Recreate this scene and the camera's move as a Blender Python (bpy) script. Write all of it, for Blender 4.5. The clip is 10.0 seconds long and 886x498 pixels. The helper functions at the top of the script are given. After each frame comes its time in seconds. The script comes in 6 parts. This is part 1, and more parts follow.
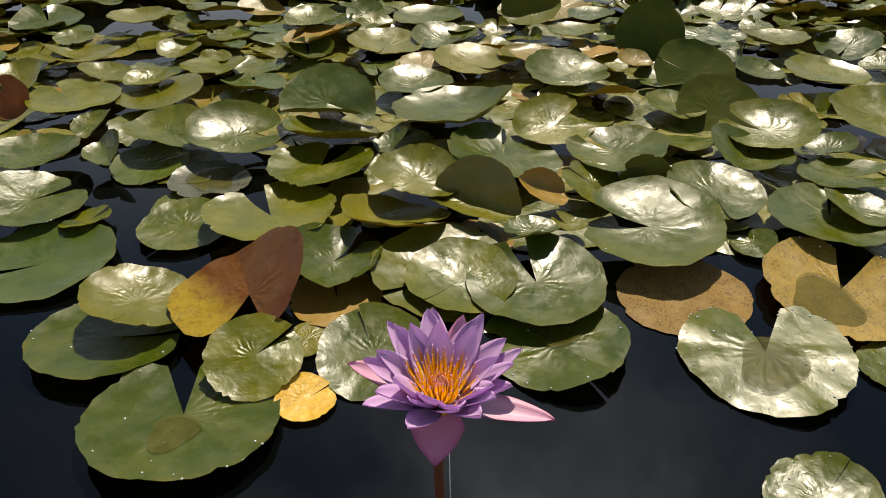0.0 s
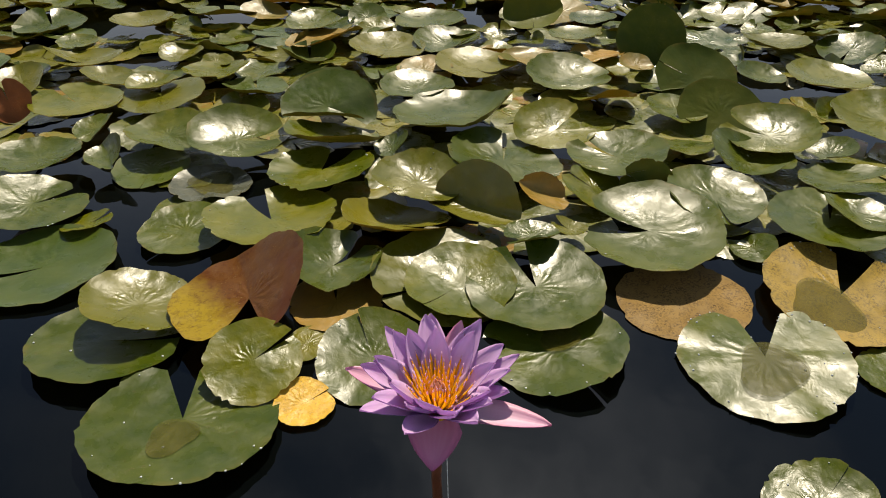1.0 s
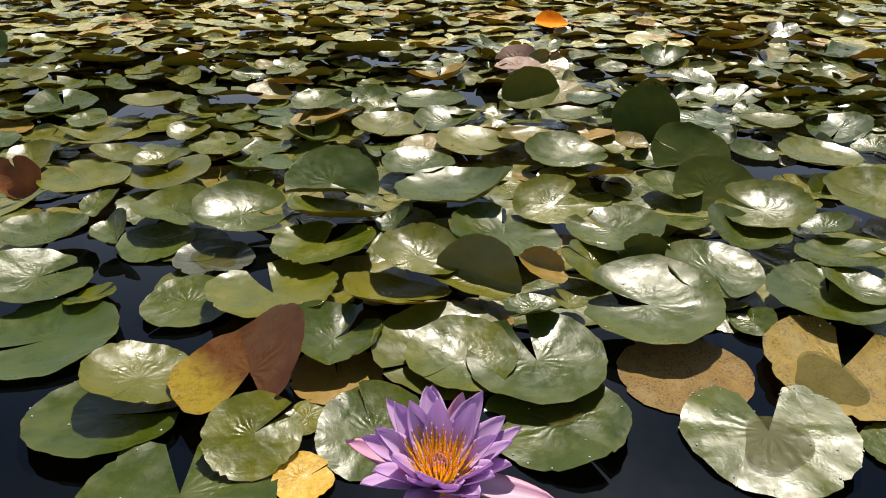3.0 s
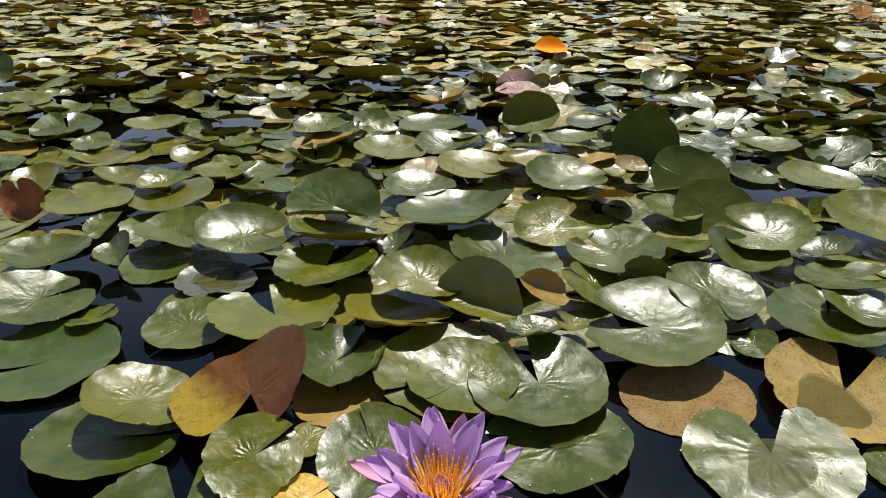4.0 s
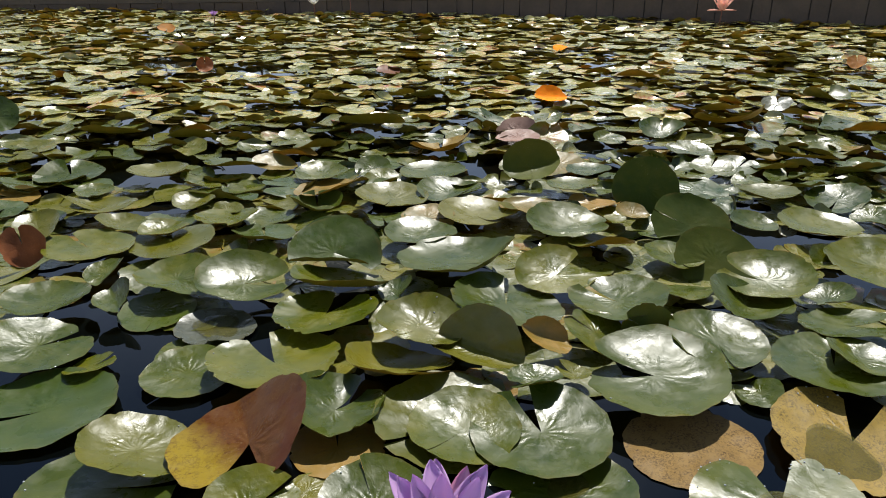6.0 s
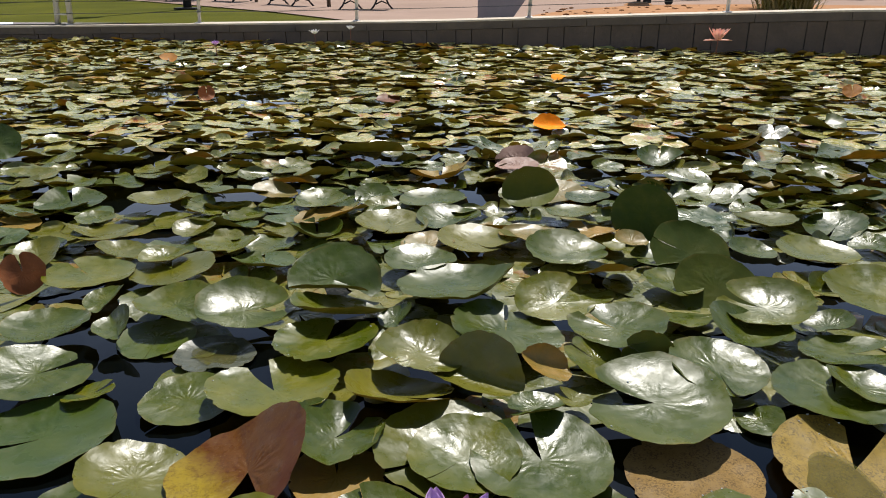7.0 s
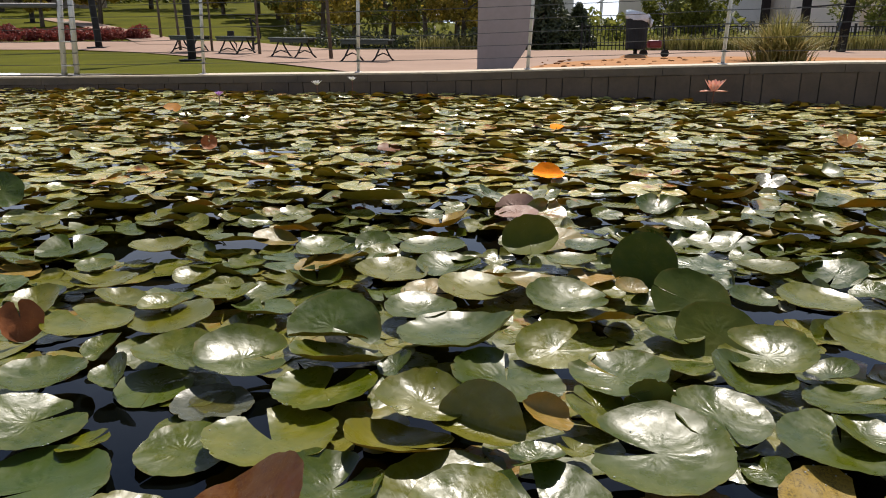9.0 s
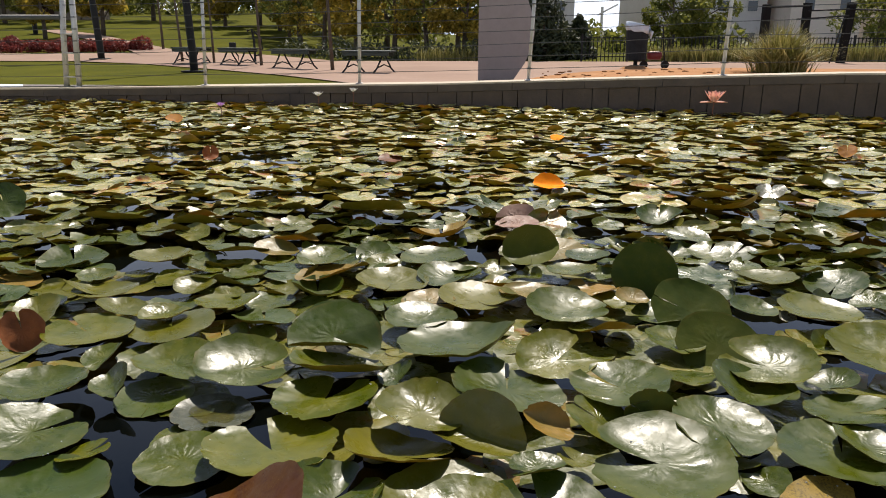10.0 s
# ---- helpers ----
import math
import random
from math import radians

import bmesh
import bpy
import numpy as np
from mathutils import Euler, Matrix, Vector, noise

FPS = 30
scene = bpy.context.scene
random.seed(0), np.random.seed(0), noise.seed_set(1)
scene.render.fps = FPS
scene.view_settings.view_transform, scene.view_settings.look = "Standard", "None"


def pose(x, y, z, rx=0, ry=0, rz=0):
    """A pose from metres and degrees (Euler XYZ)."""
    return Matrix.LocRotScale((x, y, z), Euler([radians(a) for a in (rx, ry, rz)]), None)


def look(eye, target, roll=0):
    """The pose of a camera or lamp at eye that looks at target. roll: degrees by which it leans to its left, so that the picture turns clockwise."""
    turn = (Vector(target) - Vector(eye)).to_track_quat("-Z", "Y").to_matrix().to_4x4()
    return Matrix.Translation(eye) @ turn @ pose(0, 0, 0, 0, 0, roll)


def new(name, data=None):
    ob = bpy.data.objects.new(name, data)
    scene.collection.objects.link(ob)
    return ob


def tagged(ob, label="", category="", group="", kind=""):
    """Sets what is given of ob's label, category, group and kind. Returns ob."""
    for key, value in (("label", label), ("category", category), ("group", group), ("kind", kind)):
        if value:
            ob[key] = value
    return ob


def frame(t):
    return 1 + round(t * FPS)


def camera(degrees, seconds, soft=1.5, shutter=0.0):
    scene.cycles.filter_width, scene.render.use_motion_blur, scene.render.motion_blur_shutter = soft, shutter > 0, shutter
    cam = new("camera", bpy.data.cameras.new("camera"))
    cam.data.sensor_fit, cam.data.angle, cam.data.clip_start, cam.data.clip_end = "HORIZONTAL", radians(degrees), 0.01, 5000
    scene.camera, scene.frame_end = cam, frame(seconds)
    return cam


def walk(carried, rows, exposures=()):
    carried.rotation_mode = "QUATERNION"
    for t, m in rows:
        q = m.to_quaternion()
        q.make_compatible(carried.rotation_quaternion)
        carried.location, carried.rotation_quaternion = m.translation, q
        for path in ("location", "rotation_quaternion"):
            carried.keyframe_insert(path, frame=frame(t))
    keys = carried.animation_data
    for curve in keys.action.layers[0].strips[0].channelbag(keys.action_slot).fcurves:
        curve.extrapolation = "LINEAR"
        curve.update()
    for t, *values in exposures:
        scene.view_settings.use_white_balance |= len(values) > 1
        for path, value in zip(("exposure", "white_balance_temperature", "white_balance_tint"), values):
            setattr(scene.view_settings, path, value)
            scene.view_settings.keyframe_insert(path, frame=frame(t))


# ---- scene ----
cam = camera(61.04, 10.0, soft=1.0)
PATH = [
    (0.0, -0.0003, 0.0119, 0.9923, -33.73, 0.0, -0.18),
    (0.5, 0.0051, 0.0127, 0.9951, -33.86, -0.04, 0.04),
    (1.0, 0.0075, 0.0130, 0.9971, -33.55, 0.06, 0.08),
    (1.5, 0.0073, 0.0102, 0.9988, -31.96, 0.05, 0.06),
    (2.0, 0.0059, 0.0068, 0.9992, -30.07, 0.03, 0.08),
    (2.5, 0.0057, 0.0025, 0.9995, -28.82, 0.03, 0.06),
    (4.0, 0.0031, -0.0119, 0.9999, -25.96, -0.01, 0.15),
    (4.5, 0.0035, -0.0068, 0.9997, -25.29, 0.02, 0.18),
    (5.0, 0.0036, -0.0033, 1.0000, -24.37, -0.01, 0.19),
    (5.5, 0.0022, -0.0039, 1.0006, -23.40, -0.03, 0.19),
    (7.0, -0.0019, -0.0103, 1.0039, -20.42, -0.07, 0.11),
    (7.5, -0.0015, -0.0173, 1.0020, -19.06, -0.11, 0.10),
    (8.0, -0.0020, -0.0123, 1.0030, -17.94, -0.11, 0.13),
    (8.5, -0.0020, -0.0100, 1.0023, -17.33, -0.13, 0.13),
    (9.0, -0.0025, -0.0102, 1.0021, -16.76, -0.12, 0.12),
    (9.5, -0.0023, -0.0123, 1.0010, -16.23, -0.14, 0.16),
    (10.0, -0.0011, -0.0146, 1.0005, -15.94, -0.11, 0.19),
]
walk(cam, [(t, pose(x, y, z, 90 + pitch, roll, yaw)) for t, x, y, z, pitch, roll, yaw in PATH],
     exposures=((0.0, 0.37, 6650, 10), (1.5, 0.41, 6580, 10), (4.0, 0.46, 5800, 11), (6.0, 0.38, 5650, 11), (8.0, 0.33, 5800, 13), (10.0, 0.35, 6000, 14)))

# ---- sky, sun, exposure ----
SUN_ELEVATION, SUN_AZIMUTH = 57.0, 13.0     # azimuth: degrees to the right of straight ahead
world = bpy.data.worlds.new("sky")
scene.world = world
world.use_nodes = True
wn = world.node_tree
sky = wn.nodes.new("ShaderNodeTexSky")
sky.sky_type = "NISHITA"
sky.sun_disc = False
sky.sun_elevation = radians(SUN_ELEVATION)
sky.sun_rotation = radians(SUN_AZIMUTH)
sky.dust_density = 0.0
sky.ozone_density = 3.0
# thin broken cloud over the whole sky
where, cloud, edge = wn.nodes.new("ShaderNodeTexCoord"), wn.nodes.new("ShaderNodeTexNoise"), wn.nodes.new("ShaderNodeMapRange")
cloud.inputs["Scale"].default_value, cloud.inputs["Detail"].default_value = 2.6, 6.0
edge.inputs[1].default_value, edge.inputs[2].default_value, edge.inputs[3].default_value, edge.inputs[4].default_value = 0.42, 0.72, 0.05, 0.75
tint = wn.nodes.new("ShaderNodeMix")
tint.data_type, tint.blend_type = "RGBA", "MIX"
tint.inputs[7].default_value = (7.0, 7.2, 7.6, 1)
wn.links.new(where.outputs["Generated"], cloud.inputs["Vector"])
wn.links.new(cloud.outputs["Fac"], edge.inputs[0])
wn.links.new(edge.outputs[0], tint.inputs[0])
wn.links.new(sky.outputs[0], tint.inputs[6])
# the haze and thin cloud about the sun shine brighter
se, sa = radians(SUN_ELEVATION), radians(SUN_AZIMUTH)
to_sun, halo, gleam, glare = wn.nodes.new("ShaderNodeVectorMath"), wn.nodes.new("ShaderNodeMath"), wn.nodes.new("ShaderNodeMath"), wn.nodes.new("ShaderNodeMix")
to_sun.operation, halo.operation, gleam.operation = "DOT_PRODUCT", "POWER", "MULTIPLY"
to_sun.inputs[1].default_value = (math.sin(sa) * math.cos(se), math.cos(sa) * math.cos(se), math.sin(se))
halo.inputs[1].default_value = 34.0
glare.data_type, glare.blend_type = "RGBA", "ADD"
glare.clamp_factor = False
glare.inputs[7].default_value = (62.0, 62.0, 62.0, 1)
wn.links.new(where.outputs["Generated"], to_sun.inputs[0])
wn.links.new(to_sun.outputs["Value"], halo.inputs[0])
wn.links.new(halo.outputs[0], gleam.inputs[0])
veil = wn.nodes.new("ShaderNodeMath")
veil.operation, veil.inputs[1].default_value = "ADD", 0.05
wn.links.new(edge.outputs[0], veil.inputs[0])
wn.links.new(veil.outputs[0], gleam.inputs[1])
wn.links.new(gleam.outputs[0], glare.inputs[0])
wn.links.new(tint.outputs[2], glare.inputs[6])
# pale haze low in the sky
height, low, thick, haze = wn.nodes.new("ShaderNodeSeparateXYZ"), wn.nodes.new("ShaderNodeMapRange"), wn.nodes.new("ShaderNodeMath"), wn.nodes.new("ShaderNodeMix")
low.inputs[1].default_value, low.inputs[2].default_value, low.inputs[3].default_value, low.inputs[4].default_value = 0.0, 0.62, 1.0, 0.0
thick.operation, thick.inputs[1].default_value = "POWER", 1.7
haze.data_type, haze.blend_type = "RGBA", "MIX"
haze.inputs[7].default_value = (15.0, 15.6, 16.2, 1)
wn.links.new(where.outputs["Generated"], height.inputs[0])
wn.links.new(height.outputs[2], low.inputs[0])
wn.links.new(low.outputs[0], thick.inputs[0])
wn.links.new(thick.outputs[0], haze.inputs[0])
wn.links.new(glare.outputs[2], haze.inputs[6])
wn.links.new(haze.outputs[2], wn.nodes["Background"].inputs[0])
wn.nodes["Background"].inputs[1].default_value = 0.062
sun = new("sun", bpy.data.lights.new("sun", "SUN"))
sun.data.energy, sun.data.angle, sun.data.color = 5.6, radians(0.53), (1.0, 0.885, 0.70)
sun.matrix_world = look((20 * math.sin(sa) * math.cos(se), 20 * math.cos(sa) * math.cos(se), 20 * math.sin(se)), (0, 0, 0))


# ---- materials ----
class Mat:
    """A node material and short ways to add nodes to it."""

    def __init__(self, name, rough=0.6, metal=0.0, spec=0.5):
        self.m = bpy.data.materials.new(name)
        self.m.use_nodes = True
        self.t = self.m.node_tree
        self.b = self.t.nodes["Principled BSDF"]
        self.b.inputs["Roughness"].default_value = rough
        self.b.inputs["Metallic"].default_value = metal
        self.b.inputs["Specular IOR Level"].default_value = spec

    def node(self, kind, operation="", uv_map="", blend_type=""):
        n = self.t.nodes.new(kind)
        if operation:
            n.operation = operation
        if uv_map:
            n.uv_map = uv_map
        if blend_type:
            n.data_type, n.blend_type = "RGBA", blend_type
        return n

    def link(self, a, b):
        self.t.links.new(a, b)

    def noise(self, scale, detail=4, rough=0.6, coords="Object", stretch=None, distortion=0.0):
        tc = self.node("ShaderNodeTexCoord")
        src = tc.outputs[coords]
        if stretch:
            mp = self.node("ShaderNodeMapping")
            mp.inputs["Scale"].default_value = stretch
            self.link(src, mp.inputs[0])
            src = mp.outputs[0]
        n = self.node("ShaderNodeTexNoise")
        n.inputs["Scale"].default_value = scale
        n.inputs["Detail"].default_value = detail
        n.inputs["Roughness"].default_value = rough
        n.inputs["Distortion"].default_value = distortion
        self.link(src, n.inputs["Vector"])
        return n.outputs["Fac"]

    def ramp(self, fac, stops):
        r = self.node("ShaderNodeValToRGB")
        e = r.color_ramp.elements
        while len(e) < len(stops):
            e.new(0.5)
        for k, (p, c) in enumerate(stops):
            e[k].position = p
            e[k].color = (*c, 1) if len(c) == 3 else c
        self.link(fac, r.inputs[0])
        return r.outputs[0]

    def grey(self, fac, lo, hi, a=0.0, b=1.0):
        n = self.node("ShaderNodeMapRange")
        n.inputs[1].default_value, n.inputs[2].default_value = lo, hi
        n.inputs[3].default_value, n.inputs[4].default_value = a, b
        self.link(fac, n.inputs[0])
        return n.outputs[0]

    def math(self, op, a, b=None):
        n = self.node("ShaderNodeMath", operation=op)
        for k, v in ((0, a), (1, b)):
            if v is None:
                continue
            if isinstance(v, (int, float)):
                n.inputs[k].default_value = v
            else:
                self.link(v, n.inputs[k])
        return n.outputs[0]

    def mix(self, fac, a, b, blend="MIX"):
        n = self.node("ShaderNodeMix", blend_type=blend)
        def put(sock, v):
            if isinstance(v, (int, float)):
                sock.default_value = v
            elif isinstance(v, tuple):
                sock.default_value = (*v, 1)
            else:
                self.link(v, sock)
        put(n.inputs[0], fac), put(n.inputs[6], a), put(n.inputs[7], b)
        return n.outputs[2]

    def colour(self, v):
        if isinstance(v, tuple):
            self.b.inputs["Base Color"].default_value = (*v, 1)
        else:
            self.link(v, self.b.inputs["Base Color"])
        return self

    def rough(self, v):
        self.link(v, self.b.inputs["Roughness"])
        return self

    def bump(self, height, strength=0.3, distance=0.01):
        n = self.node("ShaderNodeBump")
        n.inputs["Strength"].default_value = strength
        n.inputs["Distance"].default_value = distance
        self.link(height, n.inputs["Height"])
        last = self.b.inputs["Normal"]
        if last.is_linked:
            self.link(last.links[0].from_socket, n.inputs["Normal"])
        self.link(n.outputs[0], last)
        return self


def speckled(name, a, b, scale, rough=0.7, bump=0.2, fine=8.0, stretch=None, metal=0.0, distance=0.01, spec=0.4):
    """A surface with a broad stain and a fine grain."""
    m = Mat(name, rough, metal, spec)
    broad, grain = m.noise(scale, 4, stretch=stretch), m.noise(scale * fine, 5, stretch=stretch)
    f = m.math("ADD", m.math("MULTIPLY", broad, 0.6), m.math("MULTIPLY", grain, 0.4))
    m.colour(m.ramp(f, [(0.3, a), (0.7, b)]))
    m.rough(m.grey(grain, 0.3, 0.7, max(rough - 0.12, 0.05), min(rough + 0.12, 1)))
    m.bump(grain, bump, distance)
    return m.m


def pad_surface(name, stops, rough=0.27, island=False, spots=0.35, spot=(0.07, 0.05, 0.015), veins=0.28, glow=0.9, drift=None, grit=0.0, spec=0.29):
    """A water lily leaf: faint veins fan out from the stalk, puckers near it, blotches and specks, waxy gloss, some light let through.
    drift: a colour that takes over along the leaf."""
    m = Mat(name, rough, spec=spec)
    uv = m.node("ShaderNodeUVMap", uv_map="leaf")
    sep = m.node("ShaderNodeSeparateXYZ")
    m.link(uv.outputs[0], sep.inputs[0])
    x, y = sep.outputs[0], sep.outputs[1]
    ang = m.math("ARCTAN2", y, x)
    rad = m.math("POWER", m.math("ADD", m.math("MULTIPLY", x, x), m.math("MULTIPLY", y, y)), 0.5)
    if island:
        rnd = m.node("ShaderNodeNewGeometry").outputs["Random Per Island"]
    else:
        rnd = m.node("ShaderNodeObjectInfo").outputs["Random"]
    seed = m.node("ShaderNodeCombineXYZ")
    m.link(m.math("MULTIPLY", rnd, 37.0), seed.inputs[2])
    shift = m.node("ShaderNodeVectorMath", operation="ADD")
    m.link(uv.outputs[0], shift.inputs[0]), m.link(seed.outputs[0], shift.inputs[1])

    def tex(scale, detail=4, rough_=0.6, distortion=0.0):
        n = m.node("ShaderNodeTexNoise")
        n.inputs["Scale"].default_value, n.inputs["Detail"].default_value = scale, detail
        n.inputs["Roughness"].default_value, n.inputs["Distortion"].default_value = rough_, distortion
        m.link(shift.outputs[0], n.inputs["Vector"])
        return n.outputs["Fac"]

    broad, mid, fine = tex(1.1, 3), tex(4.5, 5, 0.65), tex(30.0, 4, 0.7)
    tone = m.math("ADD", m.math("MULTIPLY", rnd, 0.5), m.math("MULTIPLY", m.grey(broad, 0.25, 0.75), 0.5))
    tone = m.math("ADD", tone, m.math("MULTIPLY", m.math("SUBTRACT", mid, 0.5), 0.35))
    col = m.ramp(tone, stops)
    if drift:
        col = m.mix(m.grey(m.math("ADD", m.math("SUBTRACT", y, m.math("MULTIPLY", x, 0.7)), m.math("MULTIPLY", m.math("SUBTRACT", mid, 0.5), 0.6)), *drift[0]), col, drift[1])
    # pale radial veins that fork and fade
    wob = m.math("ADD", ang, m.math("ADD", m.math("MULTIPLY", m.math("SUBTRACT", mid, 0.5), 0.5), m.math("MULTIPLY", m.math("SUBTRACT", broad, 0.5), 1.2)))
    ridge = m.math("POWER", m.math("ABSOLUTE", m.math("COSINE", m.math("MULTIPLY", wob, 7.5))), 9.0)
    fade = m.math("MULTIPLY", m.math("MULTIPLY", ridge, m.grey(rad, 0.05, 0.75, 1.0, 0.0)), m.grey(broad, 0.35, 0.6))
    col = m.mix(m.math("MULTIPLY", fade, 0.10), col, tuple(min(1, c * 1.5) for c in stops[-1][1][:3]))
    # brown and dark specks
    sp = m.grey(tex(13.0, 3, 0.7), 0.60, 0.68)
    area = m.grey(tex(1.7, 2), 0.46, 0.60)
    col = m.mix(m.math("MULTIPLY", m.math("MULTIPLY", sp, area), spots), col, spot)
    dust = m.grey(tex(55.0, 2, 0.5), 0.66, 0.72)
    col = m.mix(m.math("MULTIPLY", dust, m.grey(broad, 0.5, 0.7, 0.0, 0.45)), col, (0.30, 0.26, 0.14))
    rot = m.grey(tex(38.0, 3, 0.6), 0.68, 0.74)
    col = m.mix(m.math("MULTIPLY", rot, 0.85), col, (0.03, 0.024, 0.008))
    if grit:
        g1 = m.grey(tex(26.0, 4, 0.75), 0.46, 0.58)
        g2 = m.grey(tex(5.0, 4, 0.7), 0.38, 0.58)
        col = m.mix(m.math("MULTIPLY", m.math("MULTIPLY", g1, g2), grit), col, spot)
    # worn, yellowing margin
    edge = m.math("MULTIPLY", m.grey(rad, 0.93, 1.0), m.grey(tex(2.2, 3), 0.45, 0.65))
    col = m.mix(m.math("MULTIPLY", edge, 0.35), col, (0.13, 0.085, 0.018))
    m.colour(col)
    film = m.grey(tex(2.6, 3, 0.6), 0.38, 0.62)
    gloss = m.math("ADD", m.math("MULTIPLY", mid, 0.25), m.math("MULTIPLY", film, 0.6))
    m.rough(m.grey(m.math("ADD", gloss, m.math("MULTIPLY", fine, 0.15)), 0.1, 0.9, max(rough - 0.07, 0.06), rough + 0.20))
    near = m.math("MULTIPLY", m.grey(rad, 0.25, 0.80, 1.0, 0.0), m.grey(rad, 0.10, 0.32))
    puck = m.math("MULTIPLY", m.math("MULTIPLY", m.math("COSINE", m.math("MULTIPLY", wob, 15.0)), near), m.grey(tex(1.0, 2), 0.40, 0.60))
    h = m.math("ADD", m.math("MULTIPLY", puck, veins), m.math("MULTIPLY", tex(2.4, 2, 0.45), 1.1))
    m.bump(h, 0.36, 0.006)
    m.bump(tex(6.0, 3, 0.55, 0.5), 0.34, 0.0028)
    m.bump(fine, 0.10, 0.0006)
    if glow:
        tr = m.node("ShaderNodeBsdfTranslucent")
        m.link(m.mix(1.0, col, (glow, glow, glow * 0.5), "MULTIPLY"), tr.inputs[0])
        both = m.node("ShaderNodeAddShader")
        m.link(m.b.outputs[0], both.inputs[0]), m.link(tr.outputs[0], both.inputs[1])
        m.link(both.outputs[0], m.t.nodes["Material Output"].inputs[0])
    return m.m


GREENS = [(0.12, (0.024, 0.038, 0.001)), (0.5, (0.048, 0.060, 0.0013)), (0.88, (0.096, 0.094, 0.0022))]
DARKS = [(0.15, (0.026, 0.045, 0.005)), (0.85, (0.060, 0.076, 0.008))]
YGREENS = [(0.15, (0.056, 0.062, 0.0025)), (0.85, (0.110, 0.101, 0.007))]
UNDER = [(0.1, (0.085, 0.072, 0.010)), (0.5, (0.135, 0.100, 0.014)), (0.9, (0.21, 0.120, 0.020))]
PAD_TOPS = {
    "g": pad_surface("lily_pad_green", GREENS),
    "d": pad_surface("lily_pad_dark_green", DARKS, rough=0.28),
    "y": pad_surface("lily_pad_yellow_green", YGREENS, spots=0.5),
    "Y": pad_surface("lily_pad_dead_yellow", [(0.2, (0.36, 0.20, 0.010)), (0.8, (0.55, 0.34, 0.02))], rough=0.45, spots=0.9, grit=0.4, glow=0.6),
    "r": pad_surface("lily_pad_red_brown", [(0.2, (0.040, 0.006, 0.003)), (0.5, (0.060, 0.012, 0.003)), (0.8, (0.078, 0.030, 0.004))], rough=0.28, glow=0.4, spec=0.10, veins=0.5, spots=0.8, spot=(0.035, 0.007, 0.003), grit=0.55,
                     drift=((-0.15, -0.70), (0.19, 0.135, 0.006))),
    "b": pad_surface("lily_pad_brown", [(0.2, (0.09, 0.030, 0.010)), (0.8, (0.20, 0.07, 0.020))], rough=0.5, spots=0.6, glow=1.4, spec=0.15),
    "s": pad_surface("lily_pad_drowned", [(0.2, (0.11, 0.066, 0.016)), (0.8, (0.20, 0.125, 0.034))], rough=0.6, spots=1.0, spot=(0.04, 0.022, 0.008), glow=0.0, grit=0.75, spec=0.15),
    "t": pad_surface("lily_pad_tan", [(0.2, (0.12, 0.080, 0.012)), (0.8, (0.24, 0.165, 0.028))], rough=0.34, spots=0.95, grit=0.8, spec=0.28),
    "o": pad_surface("lily_pad_olive", [(0.2, (0.10, 0.085, 0.012)), (0.8, (0.22, 0.13, 0.02))], rough=0.36, spots=0.6),
    "O": pad_surface("lily_pad_orange", [(0.2, (0.58, 0.17, 0.004)), (0.8, (0.72, 0.26, 0.006))], rough=0.7, spots=0.5, glow=1.2, spec=0.05),
    "a": pad_surface("lily_pad_amber", [(0.2, (0.22, 0.085, 0.004)), (0.8, (0.34, 0.15, 0.008))], rough=0.6, spots=0.6, glow=1.0, spec=0.2),
    "p": pad_surface("lily_pad_faded_pink", [(0.2, (0.15, 0.080, 0.055)), (0.8, (0.28, 0.17, 0.125))], rough=0.5, spots=0.4, glow=0.6, veins=1.0),
    "u": pad_surface("lily_pad_grey", [(0.2, (0.05, 0.055, 0.035)), (0.8, (0.11, 0.11, 0.07))], rough=0.22, glow=0.0),
}
PAD_TOPS["k"] = pad_surface("lily_pad_standing_olive", [(0.2, (0.030, 0.046, 0.003)), (0.8, (0.058, 0.066, 0.004))], rough=0.5, spec=0.12, glow=1.4)
PAD_UNDER = pad_surface("lily_pad_underside", UNDER, rough=0.45, veins=0.6, glow=1.0)
# far leaf colours, paled to hold the whitish sky sheen on their tops
FAR_SHEEN_STOPS = [(0.05, (0.045, 0.055, 0.006)), (0.30, (0.150, 0.155, 0.030)), (0.52, (0.29, 0.275, 0.085)), (0.72, (0.36, 0.285, 0.075)), (0.88, (0.26, 0.085, 0.014))]
FAR_TOP = pad_surface("lily_pad_far_sheen", FAR_SHEEN_STOPS, island=True, rough=0.17, spec=0.95)
MID_TOP = pad_surface("lily_pad_crowded", [(0.05, (0.030, 0.042, 0.003)), (0.40, (0.070, 0.078, 0.006)), (0.70, (0.130, 0.120, 0.018)), (0.90, (0.17, 0.085, 0.012))], island=True, rough=0.25, spec=0.4)
FAR_UNDER = pad_surface("lily_pad_far_underside", [(0.1, (0.040, 0.036, 0.004)), (0.5, (0.085, 0.066, 0.008)), (0.9, (0.15, 0.080, 0.012))], rough=0.45, veins=0.6, island=True, glow=0.9)

